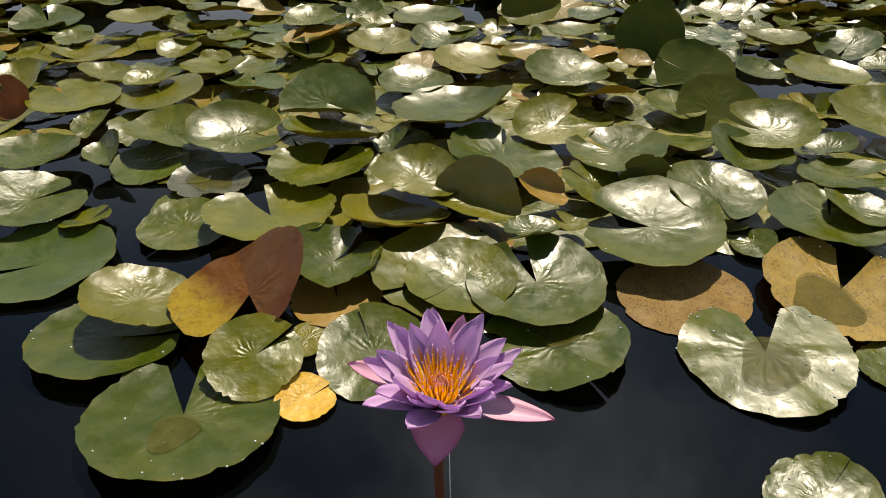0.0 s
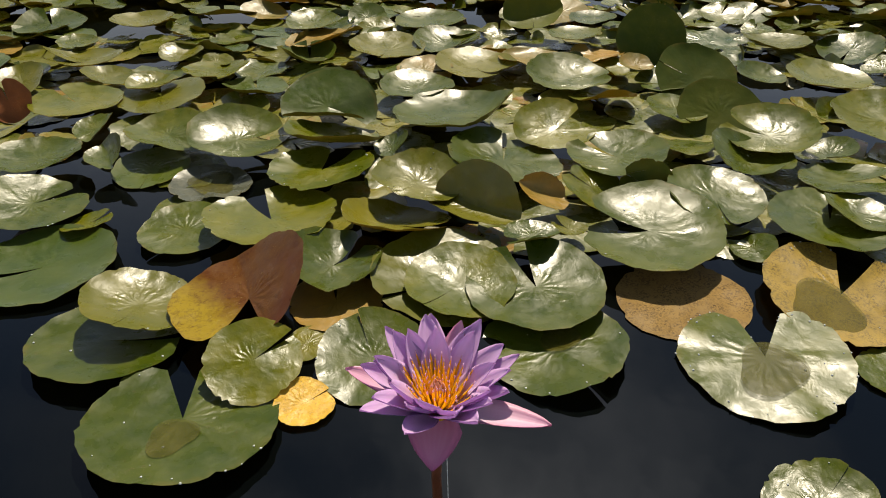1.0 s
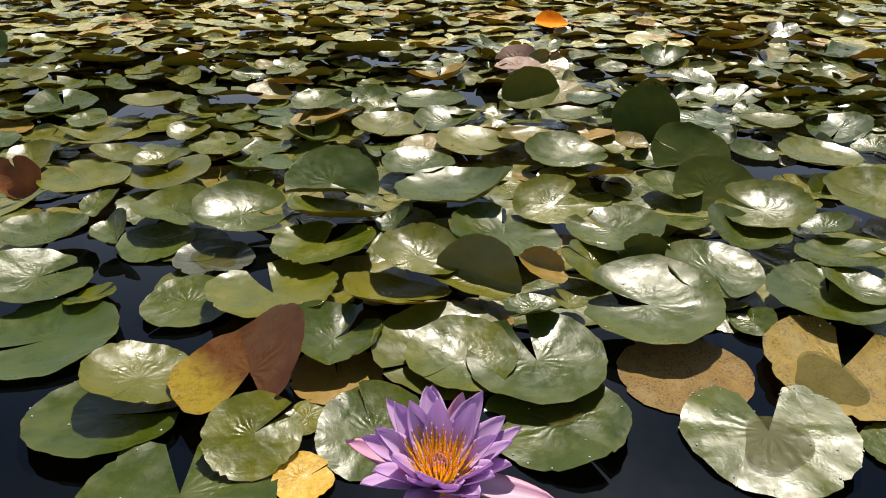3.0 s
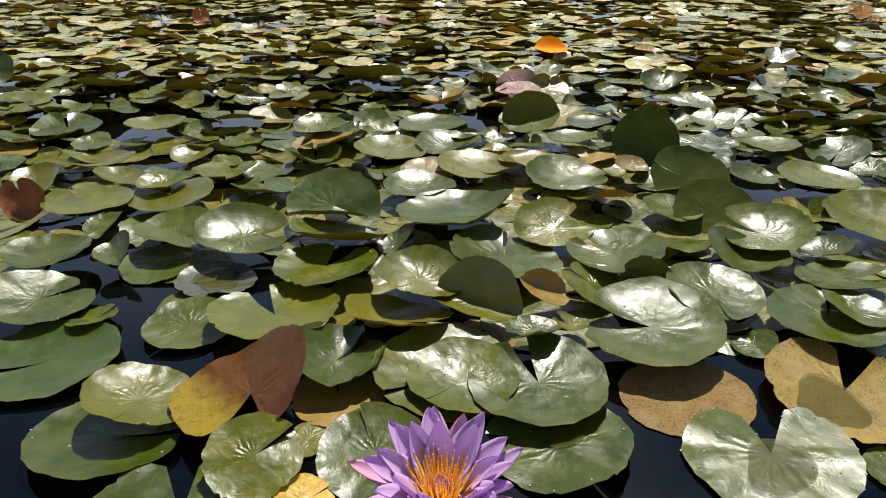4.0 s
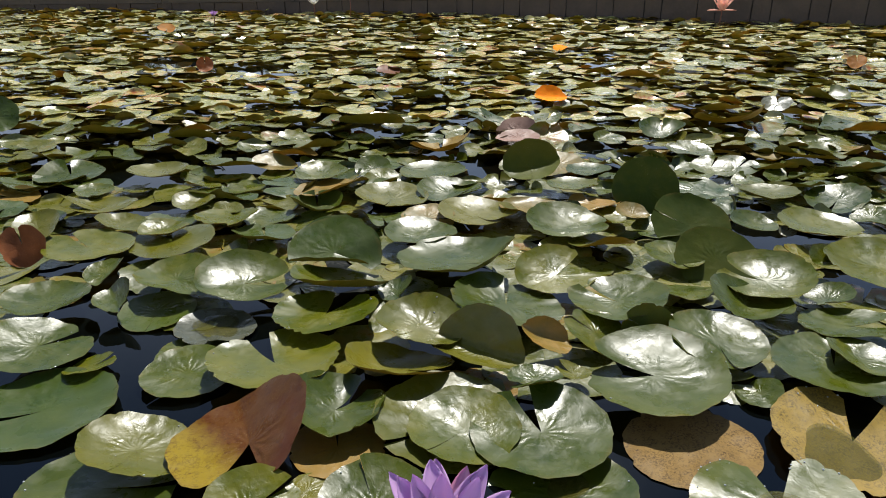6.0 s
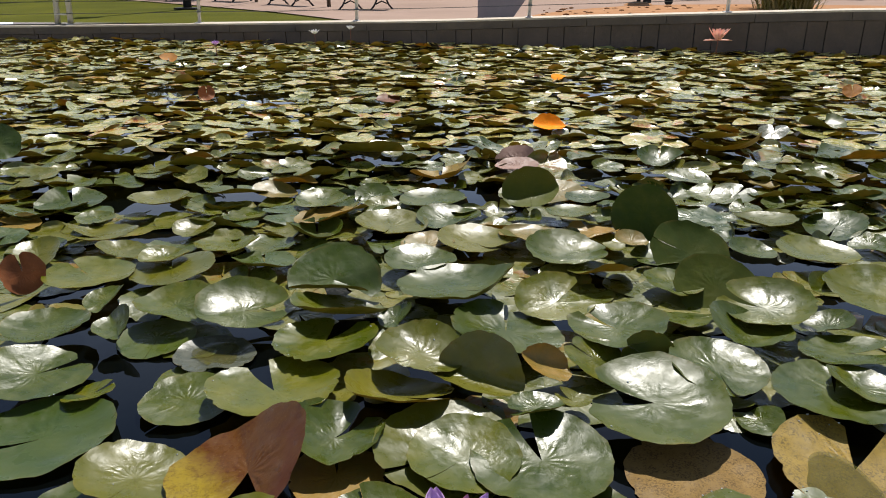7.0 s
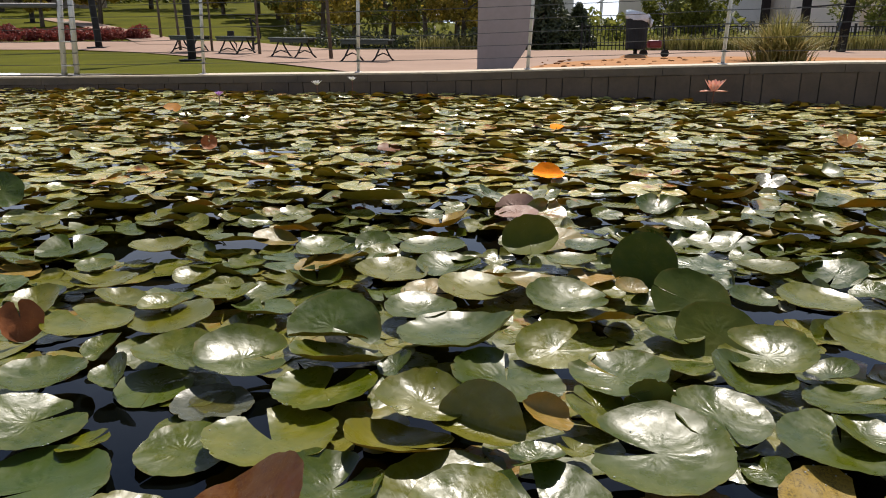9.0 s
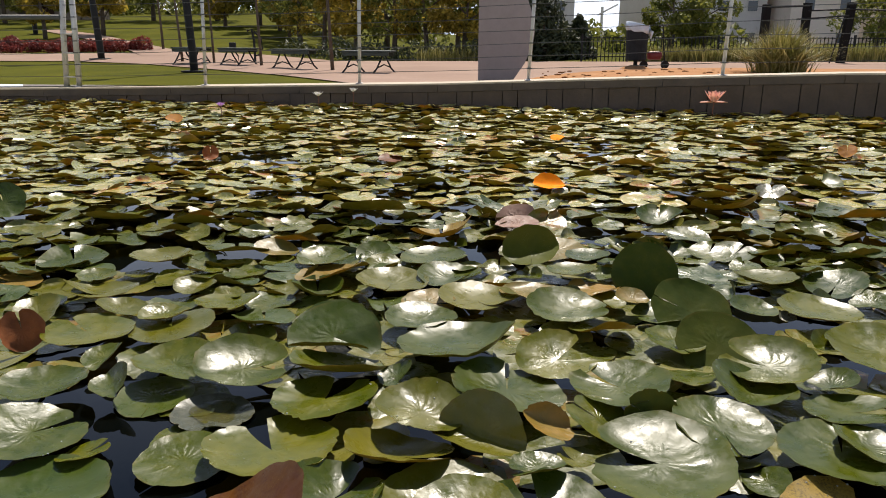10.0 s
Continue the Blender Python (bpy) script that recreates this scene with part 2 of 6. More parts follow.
water_m = Mat("pond_water", 0.03, spec=0.5)
water_m.b.inputs["IOR"].default_value = 1.33
water_m.colour(water_m.ramp(water_m.noise(1.3, 3), [(0.3, (0.0008, 0.0012, 0.0014)), (0.7, (0.0016, 0.0022, 0.0022))]))
water_m.bump(water_m.noise(7.0, 3), 0.02, 0.02)
WATER = water_m.m
film_m = Mat("water_film", 0.05)
film_m.b.inputs["IOR"].default_value = 1.33
film_m.b.inputs["Alpha"].default_value = 0.5
film_m.colour(film_m.ramp(film_m.noise(30.0, 5), [(0.3, (0.05, 0.05, 0.008)), (0.7, (0.10, 0.09, 0.018))]))
FILM = film_m.m
CONCRETE = speckled("concrete_block", (0.066, 0.048, 0.033), (0.118, 0.086, 0.060), 3.0, 0.85, 0.4)
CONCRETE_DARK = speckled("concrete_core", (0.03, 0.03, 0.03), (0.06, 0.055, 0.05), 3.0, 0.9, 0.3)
# the cap's pale colour carries the sunlight on top of the wall
CAP_SUNLIT = speckled("coping_cap_sunlit", (0.36, 0.30, 0.22), (0.52, 0.45, 0.35), 4.0, 0.8, 0.3)
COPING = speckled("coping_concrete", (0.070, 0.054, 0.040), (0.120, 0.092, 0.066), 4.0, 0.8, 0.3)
LAWN = speckled("lawn_grass", (0.038, 0.044, 0.003), (0.098, 0.096, 0.006), 0.6, 0.95, 0.9, fine=40, spec=0.04)
PAVING = speckled("pink_paving", (0.22, 0.150, 0.112), (0.32, 0.228, 0.176), 0.5, 0.9, 0.3, fine=20, spec=0.1)


# ---- mesh helpers ----
def shade(me, smooth=True):
    me.polygons.foreach_set("use_smooth", [smooth] * len(me.polygons))
    return me


def mesh_of(name, verts, faces, mats, slots=None, smooth=False):
    me = bpy.data.meshes.new(name)
    me.from_pydata(verts, [], faces)
    for m in mats:
        me.materials.append(m)
    if slots is not None:
        me.polygons.foreach_set("material_index", slots)
    shade(me, smooth)
    me.update()
    return me


def from_bm(name, bm, mat, smooth=False):
    me = bpy.data.meshes.new(name)
    bm.to_mesh(me)
    bm.free()
    me.materials.append(mat)
    return shade(me, smooth)


def part(name, bm, mat, parent, label="", smooth=False):
    ob = new(name, from_bm(name, bm, mat, smooth) if isinstance(bm, bmesh.types.BMesh) else bm)
    ob.parent = parent
    return tagged(ob, label)


def box(bm, x0, y0, z0, x1, y1, z1, bevel=0.0, m=None):
    """A bevelled box added to a bmesh."""
    r = bmesh.ops.create_cube(bm, size=1.0)
    mat = Matrix.Translation(((x0 + x1) / 2, (y0 + y1) / 2, (z0 + z1) / 2)) @ Matrix.Diagonal((abs(x1 - x0), abs(y1 - y0), abs(z1 - z0), 1))
    bmesh.ops.transform(bm, matrix=(m @ mat) if m else mat, verts=r["verts"])
    if bevel:
        edges = list({e for v in r["verts"] for e in v.link_edges})
        bmesh.ops.bevel(bm, geom=edges, offset=bevel, segments=2, affect="EDGES", profile=0.5)
    return bm


def tube(bm, points, radius, sides=8, caps=True):
    """A tube along points; radius is a number or one for each point."""
    rings = []
    pts = [Vector(p) for p in points]
    for k, p in enumerate(pts):
        d = (pts[min(k + 1, len(pts) - 1)] - pts[max(k - 1, 0)]).normalized()
        side = d.orthogonal().normalized() if abs(d.z) < 0.95 else Vector((1, 0, 0))
        side = (side - d * side.dot(d)).normalized()
        up = d.cross(side)
        r = radius[k] if isinstance(radius, (list, tuple)) else radius
        rings.append([bm.verts.new(p + (side * math.cos(a) + up * math.sin(a)) * r) for a in (2 * math.pi * i / sides for i in range(sides))])
    for a, b in zip(rings, rings[1:]):
        for i in range(sides):
            bm.faces.new((a[i], a[(i + 1) % sides], b[(i + 1) % sides], b[i]))
    if caps:
        bm.faces.new(rings[0][::-1])
        bm.faces.new(rings[-1])
    return bm


# ---- water ----
WALL = [(-30.0, 13.0, 0.16), (-6.7, 11.6, 0.20), (-3.28, 11.35, 0.26), (0.0, 10.85, 0.335), (2.4, 10.33, 0.44), (5.4, 9.35, 0.57), (13.0, 6.9, 0.60)]


def on_wall(x):
    """The pond wall at x: its face, its top, its direction."""
    for (xa, ya, za), (xb, yb, zb) in zip(WALL, WALL[1:]):
        if xa <= x <= xb:
            f = (x - xa) / (xb - xa)
            return ya + (yb - ya) * f, za + (zb - za) * f, math.atan2(yb - ya, xb - xa)
    return WALL[-1][1], WALL[-1][2], 0.0


bm = bmesh.new()
rim = [(-30, -3), (13, -3)] + [(x, y + 0.1) for x, y, z in WALL[::-1]]
bm.faces.new([bm.verts.new((x, y, 0)) for x, y in rim])
water = tagged(new("water", from_bm("water", bm, WATER)), "still dark pond water mirroring the sky", "water", kind="structure")


# ---- lily pads ----
def bent(x, y, z, direction, angle, off, wide):
    """A point of a leaf whose side towards direction is bent up by angle, from off outwards, over a soft width."""
    c, s, ang = math.cos(radians(direction)), math.sin(radians(direction)), radians(angle)
    t = x * c + y * s - off
    if t <= 0 or abs(ang) < 1e-3:
        return x, y, z
    q = ang * min(t / wide, 1.0)
    over = max(0.0, t - wide)
    ns = wide / ang * math.sin(q) + over * math.cos(ang) - math.sin(q) * z
    nz = wide / ang * (1 - math.cos(q)) + over * math.sin(ang) + math.cos(q) * z
    return x + (ns - t) * c, y + (ns - t) * s, nz


def pad_mesh(name, r, style, rnd, gap=4.0, cup=0.05, fold=0.0, fold_dir=90.0, lifts=(), rings=8, spokes=52, top=None, under=None, data=None, lip=None, lip_dir=None, rag=0.0, relief=1.0, crease=None, bends=(), lobes=None, oval=None):
    """A round leaf slit to its stalk. gap: half the slit's angle; cup: how far the rim rises; fold: how far the side
    towards fold_dir is bent up; crease: (angle, offset, width) of a sharp bend across fold_dir; lifts: (direction, amount)
    of raised margins; bends: (direction, angle, offset, width) of turned-up sides; lobes: how far the two lobes at the
    slit rise; wavy margins unless lobes are given. +x is the slit."""
    half = radians(gap) + 0.02
    ph = [rnd.uniform(0, 6.28) for _ in range(6)]
    w1, w2, w3 = rnd.uniform(0.02, 0.11), rnd.uniform(0.012, 0.042), rnd.uniform(0.004, 0.014)
    flap, side = rnd.choice((0.0, 0.05, 0.12, 0.2)) if fold == 0 and crease is None else 0.0, rnd.choice((-1, 1))
    if oval is None:
        oval = rnd.uniform(0.94, 1.0)
    if lobes is not None:
        w1, w2, w3, flap = 0.018, 0.014, 0.008, 0.0
    if lip is None:
        lip = rnd.choice((0.0, 0.0, 0.0, 0.03))
    if lip_dir is None:
        lip_dir = rnd.uniform(0, 6.283)
    lip_wide = rnd.uniform(0.1, 0.6)
    verts, uvs, faces, slots = [], [], [], []
    n = spokes + 1
    nicks = {rnd.randrange(3, spokes - 3): rnd.uniform(0.02, 0.07) for _ in range(rnd.choice((0, 2, 4, 6)))} if spokes > 30 else {}
    thick = 0.0006
    for layer in (0, 1):
        for i in range(rings + 1):
            f = (i / rings) ** 0.85
            for k in range(n):
                a = half + (2 * math.pi - 2 * half) * k / spokes
                # lobes round off towards the slit
                near = min(a - half, 2 * math.pi - half - a)
                lobe = 1.0 - (0.16 if gap > -0.6 else 0.02) * math.exp(-(near / 0.13) ** 2)
                R = lobe * (1 + 0.018 * math.sin(3 * a + ph[0]) + 0.012 * math.sin(7 * a + ph[1]) + 0.008 * math.sin(17 * a + ph[2]) + 0.005 * math.sin(29 * a + ph[3])
                            + rag * (math.sin(2 * a + ph[4]) + 0.7 * math.sin(5 * a + ph[5]) + 0.4 * math.sin(9 * a + ph[1])))
                if i == rings:
                    R *= 1 - nicks.get(k, 0.0)
                x, y = f * R * math.cos(a), f * R * math.sin(a) * oval
                z = cup * f ** 3 + f ** 2 * (w1 * math.sin(2 * a + ph[3]) + w2 * math.sin(5 * a + ph[4])) + w3 * f ** 3 * math.sin(11 * a + ph[5])
                # a narrow turned-up margin along part of the rim
                z += lip * max(0.0, min(1.0, math.cos(a - lip_dir) + lip_wide)) * max(0.0, (f - 0.88) / 0.12)
                # one lobe rides over the other at the slit
                z += flap * f ** 1.5 * math.exp(-((a - half if side > 0 else 2 * math.pi - half - a) / 0.55) ** 2)
                for d, h in lifts:
                    z += h * max(0.0, math.cos(a - radians(d))) ** 3 * f ** 2.2
                if lobes is not None:
                    z += f ** 1.5 * (lobes[0] * math.exp(-((a - half) / 0.7) ** 2) + lobes[1] * math.exp(-((2 * math.pi - half - a) / 0.7) ** 2))
                z *= relief
                for b in bends:
                    x, y, z = bent(x, y, z, *b)
                if fold:
                    fd = radians(fold_dir)
                    s = x * math.cos(fd) + y * math.sin(fd)
                    if s > -0.15:
                        t = s + 0.15
                        ang = min(fold * 1.6 * t, 2.6)
                        rr = t / max(ang, 1e-4)
                        ns = -0.15 + rr * math.sin(ang)
                        x += (ns - s) * math.cos(fd)
                        y += (ns - s) * math.sin(fd)
                        z += rr * (1 - math.cos(ang))
                if crease:
                    fd = radians(fold_dir)
                    turn, off, wide = crease
                    t = x * math.cos(fd) + y * math.sin(fd) - off
                    if t > 0:
                        ang = radians(turn)
                        if t < wide:
                            q = ang * t / wide
                            ns, nz = wide / ang * math.sin(q), wide / ang * (1 - math.cos(q))
                        else:
                            ns = wide / ang * math.sin(ang) + (t - wide) * math.cos(ang)
                            nz = wide / ang * (1 - math.cos(ang)) + (t - wide) * math.sin(ang)
                        x += (ns - t) * math.cos(fd)
                        y += (ns - t) * math.sin(fd)
                        z += nz
                verts.append((x * r, y * r, z * r - layer * thick))
                uvs.append((f * R * math.cos(a), f * R * math.sin(a)))
    size = (rings + 1) * n
    for i in range(rings):
        for k in range(spokes):
            a, b, c, d = i * n + k, i * n + k + 1, (i + 1) * n + k + 1, (i + 1) * n + k
            faces.append((a, d, c, b)), slots.append(0)
            faces.append((a + size, b + size, c + size, d + size)), slots.append(1)
    rim = [(rings * n + k, rings * n + k + 1) for k in range(spokes)]
    rim += [((i + 1) * n, i * n) for i in range(rings)] + [(i * n + spokes, (i + 1) * n + spokes) for i in range(rings)]
    rim = [(b, a) if k >= spokes else (a, b) for k, (a, b) in enumerate(rim)]
    for a, b in rim:
        base = len(verts)
        verts += [verts[a], verts[a + size], verts[b + size], verts[b]]
        uvs += [uvs[a], uvs[a + size], uvs[b + size], uvs[b]]
        faces.append((base, base + 1, base + 2, base + 3)), slots.append(1)
    if data is not None:
        return verts, faces, slots, uvs
    me = mesh_of(name, verts, faces, [top, under], slots, True)
    for p in me.polygons[len(faces) - len(rim):]:
        p.use_smooth = False
    lay = me.uv_layers.new(name="leaf")
    idx = np.empty(len(me.loops), int)
    me.loops.foreach_get("vertex_index", idx)
    lay.data.foreach_set("uv", np.array(uvs)[idx].ravel())
    return me


PAD_LABELS = {
    "g": "glossy green lily pad floating among others", "d": "dark green lily pad with its face in shade",
    "y": "yellow-green lily pad with a raised rim", "Y": "dead yellow lily pad with brown specks",
    "r": "red-brown lily pad fading to yellow, rim raised", "b": "withered brown lily pad, curled",
    "s": "drowned tan lily pad just under the water", "t": "tan lily pad with brown spots, fading",
    "o": "curled olive-orange lily pad", "O": "bright orange dying lily pad standing up",
    "a": "amber-brown dying lily pad", "p": "faded pinkish lily pad", "k": "olive lily pad standing on its edge",
    "u": "wet grey-green lily pad half under water",
}
PADS, BEADS = [], []


def pad(x, y, z, r, rx, ry, rz, style, film=None, back="", head=None, beads=0, **shape):
    rnd = random.Random(int(x * 1000 + 5000) * 7919 + int(y * 1000))
    big, calm = y < 2.2, 0.45 if y < 1.7 else 1.0
    shape.setdefault("cup", rnd.choice((0.0, 0.02, 0.04, 0.08)))
    if head is None and "lifts" not in shape and "fold" not in shape and "crease" not in shape and style != "s" and z > 0.0065:
        # crowded pads turn their southern margins up
        shape["lifts"] = [(-90 - rz + rnd.gauss(0, 40), calm * rnd.uniform(0.10, 0.34)), (rnd.uniform(0, 360), calm * rnd.uniform(0.0, 0.22))]
        shape["lip_dir"] = radians(-90 - rz + rnd.gauss(0, 45))
        z += rnd.uniform(0.0, 0.03)
    if style == "s":
        shape["relief"] = 0.0
    elif head is None and z > 0.0065 and abs(rx) < 12 and abs(ry) < 12:
        lean, head, rx, ry = rnd.gauss(-6, 4), rz, 0, 0
        rx, z = lean, z + 0.7 * r * abs(math.sin(radians(lean)))
    elif z < 0.0065 and head is None:
        shape.setdefault("relief", 0.32)
    me = pad_mesh("lily_pad", r, style, rnd, rings=10 if big else 6, spokes=72 if big else 36, top=PAD_TOPS[style], under=PAD_TOPS[back] if back else PAD_UNDER, **shape)
    ob = new("lily_pad", me)
    ob.matrix_world = pose(x, y, z, rx, ry, rz) if head is None else pose(x, y, z, rx, ry, 0) @ pose(0, 0, 0, 0, 0, head)
    tagged(ob, PAD_LABELS[style], "lily pad", "lily pads on the pond")
    PADS.append((x, y, r))
    # wet margins: some corners of the outer rings carry a bead
    for k in range(beads):
        ring, across = (rnd.choice((rnd.randrange(3, 10), 9, 10)), 73) if big else (rnd.choice((3, 5, 6)), 37)
        BEADS.append(ob.matrix_world @ me.vertices[ring * across + rnd.randrange(across)].co)
    if film:
        level, reach, dx, dy = film
        bm = bmesh.new()
        ph = rnd.uniform(0, 6)
        bm.faces.new([bm.verts.new((dx * r + reach * r * (1 + 0.12 * math.sin(2 * a + ph) + 0.10 * math.sin(3 * a)) * math.cos(a),
                                    dy * r + reach * r * (1 + 0.12 * math.sin(2 * a + ph) + 0.10 * math.sin(3 * a)) * math.sin(a), level))
                      for a in (2 * math.pi * i / 64 for i in range(64))])
        part("water_film", bm, FILM, ob, "shallow pool of clear water")
    return ob


# pads begin
pad(-0.45, 0.944, 0.024, 0.166, -5.4, 1.4, 0, "g", head=106, gap=10.3, cup=0.03, oval=1.03, lip=0, lobes=(0.04, -0.05), film=(0.004, 0.26, -0.28, 0.1), beads=16)
pad(-0.666, 1.166, 0.012, 0.153, -4.6, -0.6, 0, "g", head=1, gap=-1.1, cup=0.08, oval=0.98, lip=0, lobes=(0.04, -0.03), beads=10)
pad(-0.624, 1.241, 0.044, 0.118, -3.3, 13.7, 0, "y", head=263, gap=-1.1, cup=0.12, oval=0.97, lip=0, lobes=(0.18, 0.19), beads=5)
pad(-0.247, 0.994, 0.01, 0.056, 2.5, 2.9, 0, "Y", head=42, gap=-0.6, cup=0.05, oval=0.97, lip=0, lobes=(-0.02, -0.08), bends=[(79, 12, -0.18, 0.34)])
pad(0.494, 1.519, 0.049, 0.172, 3, -3, 0, "g", head=164, gap=18, cup=0.14, oval=1.07, lip=0, lobes=(0, -0.03), beads=5)
pad(0.526, 1.316, 0.003, 0.15, 0, 0, 0, "s", head=39, gap=-1.1, cup=0, oval=0.94, lip=0, lobes=(0, 0))
pad(0.864, 1.312, 0.017, 0.178, 3.9, 4.7, 0, "t", head=57, gap=15.1, cup=0.05, oval=0.94, lip=0, lobes=(-0.01, 0.09), film=(0.006, 0.45, -0.40, 0.1), beads=20)
pad(0.628, 1.11, 0.019, 0.166, 1, -5.3, 0, "g", head=77, gap=17, cup=0.01, oval=0.97, lip=0, lobes=(-0.07, 0.01), film=(0.006, 0.40, -0.22, -0.05), beads=44)
pad(0.594, 0.768, 0.015, 0.09, -1.7, -10.2, 0, "g", head=41, gap=-1.1, cup=0.08, oval=0.95, lip=0, lobes=(0.11, 0.07), beads=12)
pad(-0.916, 1.432, 0.006, 0.167, 0.6, -2.5, 0, "d", head=207, gap=2.7, cup=0.09, oval=0.98, lip=0, lobes=(0.03, 0.05))
pad(-0.88, 1.605, 0.015, 0.064, -2.1, -10.7, 0, "g", head=43, gap=-1, cup=0.07, oval=0.94, lip=0, lobes=(0.09, -0.04), bends=[(222, 12, -0.17, 0.32)])
pad(-1.038, 1.665, 0.039, 0.132, -0.7, 7, 0, "g", head=52, gap=3.2, cup=0.05, oval=0.96, lip=0, lobes=(-0.03, -0.09), bends=[(119, 16, -0.05, 0.28)], beads=6)
pad(-1.127, 1.901, 0.046, 0.122, -2.1, -1.8, 0, "g", head=351, gap=-1.1, cup=0.13, oval=0.96, lip=0, lobes=(0.11, 0.1), bends=[(182, 10, -0.02, 0.26)])
pad(-0.63, 1.577, 0.015, 0.111, 5.5, 1.3, 0, "g", head=226, gap=-1.1, cup=0.07, oval=0.97, lip=0, lobes=(0.08, 0.04))
pad(-0.415, 1.583, 0.042, 0.167, -5.8, -0.3, 0, "g", head=119, gap=10.6, cup=0.13, oval=0.97, lip=0, lobes=(-0.05, 0.04), beads=6)
pad(-0.243, 1.396, 0.028, 0.121, -0.7, -7.9, 0, "g", head=55, gap=3, cup=0.16, oval=0.94, lip=0, lobes=(0.05, -0.13), bends=[(123, 29, -0.25, 0.26)])
pad(-0.325, 1.822, 0.053, 0.147, -2.8, -3, 0, "g", head=68, gap=16.2, cup=0.13, oval=0.96, lip=0, lobes=(-0.05, -0.03), beads=7)
pad(-0.309, 2.005, 0.048, 0.154, -9, 12.9, 0, "g", head=355, gap=3.2, cup=0.11, oval=0.93, lip=0, lobes=(-0.03, -0.03), bends=[(308, 22, -0.15, 0.3)])
pad(-0.355, 2.209, 0.072, 0.15, 29.1, -5.8, 0, "d", head=338, gap=1.5, cup=0.06, oval=0.96, lip=0, lobes=(-0.33, -0.17), bends=[(291, 56, 0.05, 0.33)])
pad(-0.593, 2.01, 0.055, 0.142, 2.8, 4.4, 0, "g", head=9, gap=11.2, cup=0.15, oval=0.98, lip=0, lobes=(0.01, 0), bends=[(114, 14, -0.08, 0.28)])
pad(-0.807, 2.052, 0.047, 0.126, -6.5, 6, 0, "g", head=317, gap=-1.1, cup=0.12, oval=0.97, lip=0, lobes=(-0.2, -0.13), bends=[(100, 20, -0.11, 0.25)])
pad(-0.826, 1.921, 0.007, 0.115, 2.3, -0.9, 0, "d", head=272, gap=-0.9, cup=0.06, oval=0.95, lip=0, lobes=(-0.02, -0.01))
pad(-0.629, 1.822, 0.005, 0.113, -1.4, 3.6, 0, "u", head=270, gap=-0.9, cup=0.09, oval=0.97, lip=0, lobes=(0.12, 0.02), film=(0.004, 0.6, -0.1, 0))
pad(-0.064, 1.737, 0.06, 0.127, 0.8, 10.4, 0, "y", head=239, gap=-1, cup=0.14, oval=0.94, lip=0, lobes=(0.08, 0.1), bends=[(170, 19, 0.04, 0.27)], beads=5)
pad(0.255, 1.672, 0.059, 0.071, -1.2, 20.3, 0, "o", head=179, gap=-1.1, cup=0.11, oval=0.97, lip=0, lobes=(0.09, 0.07), bends=[(278, 64, 0.08, 0.39)], back="o")
pad(0.172, 1.882, 0.05, 0.167, -2.8, 8.4, 0, "g", head=86, gap=3.3, cup=0.11, oval=0.96, lip=0, lobes=(0.01, -0.13), bends=[(32, 6, -0.12, 0.38)])
pad(0.335, 2.065, 0.059, 0.125, 6.3, -3.3, 0, "g", head=24, gap=20.5, cup=0.11, oval=0.97, lip=0, lobes=(0.07, -0.08), bends=[(91, 15, -0.19, 0.32)])
pad(0.486, 1.89, 0.057, 0.142, 0.5, -1.9, 0, "g", head=135, gap=8.9, cup=0.12, oval=0.97, lip=0, lobes=(0.07, -0.02), bends=[(216, 9, -0.14, 0.25)])
pad(0.537, 1.744, 0.049, 0.075, 66.2, 0.5, 0, "k", head=153, gap=-0.5, cup=0.06, oval=0.93, lip=0, lobes=(0.08, 0), bends=[(215, 5, -0.08, 0.31)])
pad(0.691, 1.673, 0.055, 0.128, 5.3, 2.9, 0, "g", head=272, gap=-0.9, cup=0.13, oval=0.97, lip=0, lobes=(-0.02, -0.07))
pad(0.941, 1.567, 0.046, 0.153, -0.2, -0.6, 0, "g", head=66, gap=2.8, cup=0.11, oval=0.95, lip=0, lobes=(-0.06, -0.03))
pad(1.011, 1.582, 0.051, 0.093, -0.6, -3.5, 0, "g", head=144, gap=-1.1, cup=0.11, oval=0.97, lip=0, lobes=(0.03, -0.04), bends=[(39, 26, -0.1, 0.33)])
pad(0.943, 2.008, 0.068, 0.14, 4.6, -6.6, 0, "g", head=140, gap=8, cup=0.17, oval=0.97, lip=0, lobes=(0.03, 0.05), bends=[(254, 6, -0.1, 0.23)])
pad(0.849, 1.888, 0.046, 0.125, -2.2, -2, 0, "g", head=314, gap=-1, cup=0.14, oval=0.97, lip=0, lobes=(-0.04, 0.15), bends=[(196, 26, -0.09, 0.3)])
pad(1.073, 1.772, 0.045, 0.122, -8.4, -3.7, 0, "g", head=348, gap=3.1, cup=0.1, oval=0.96, lip=0, lobes=(0.12, -0.07))
pad(1.334, 2.119, 0.065, 0.156, 8.5, -2.5, 0, "g", head=161, gap=-0.8, cup=0.12, oval=0.95, lip=0, lobes=(0.18, 0.05))
pad(-1.178, 2.291, 0.053, 0.149, -1.9, 0.2, 0, "g", head=140, gap=3.1, cup=0.07, oval=0.96, lip=0, lobes=(0.04, 0.07))
pad(-0.916, 2.334, 0.058, 0.149, 2.5, -5.5, 0, "y", head=122, gap=10.9, cup=0.07, oval=0.95, lip=0, lobes=(0.01, -0.18))
pad(-0.085, 2.424, 0.04, 0.129, -5.6, -4.4, 0, "g", head=336, gap=-0.5, cup=0.13, oval=0.97, lip=0, lobes=(-0.03, 0.04), bends=[(160, 15, -0.15, 0.17)])
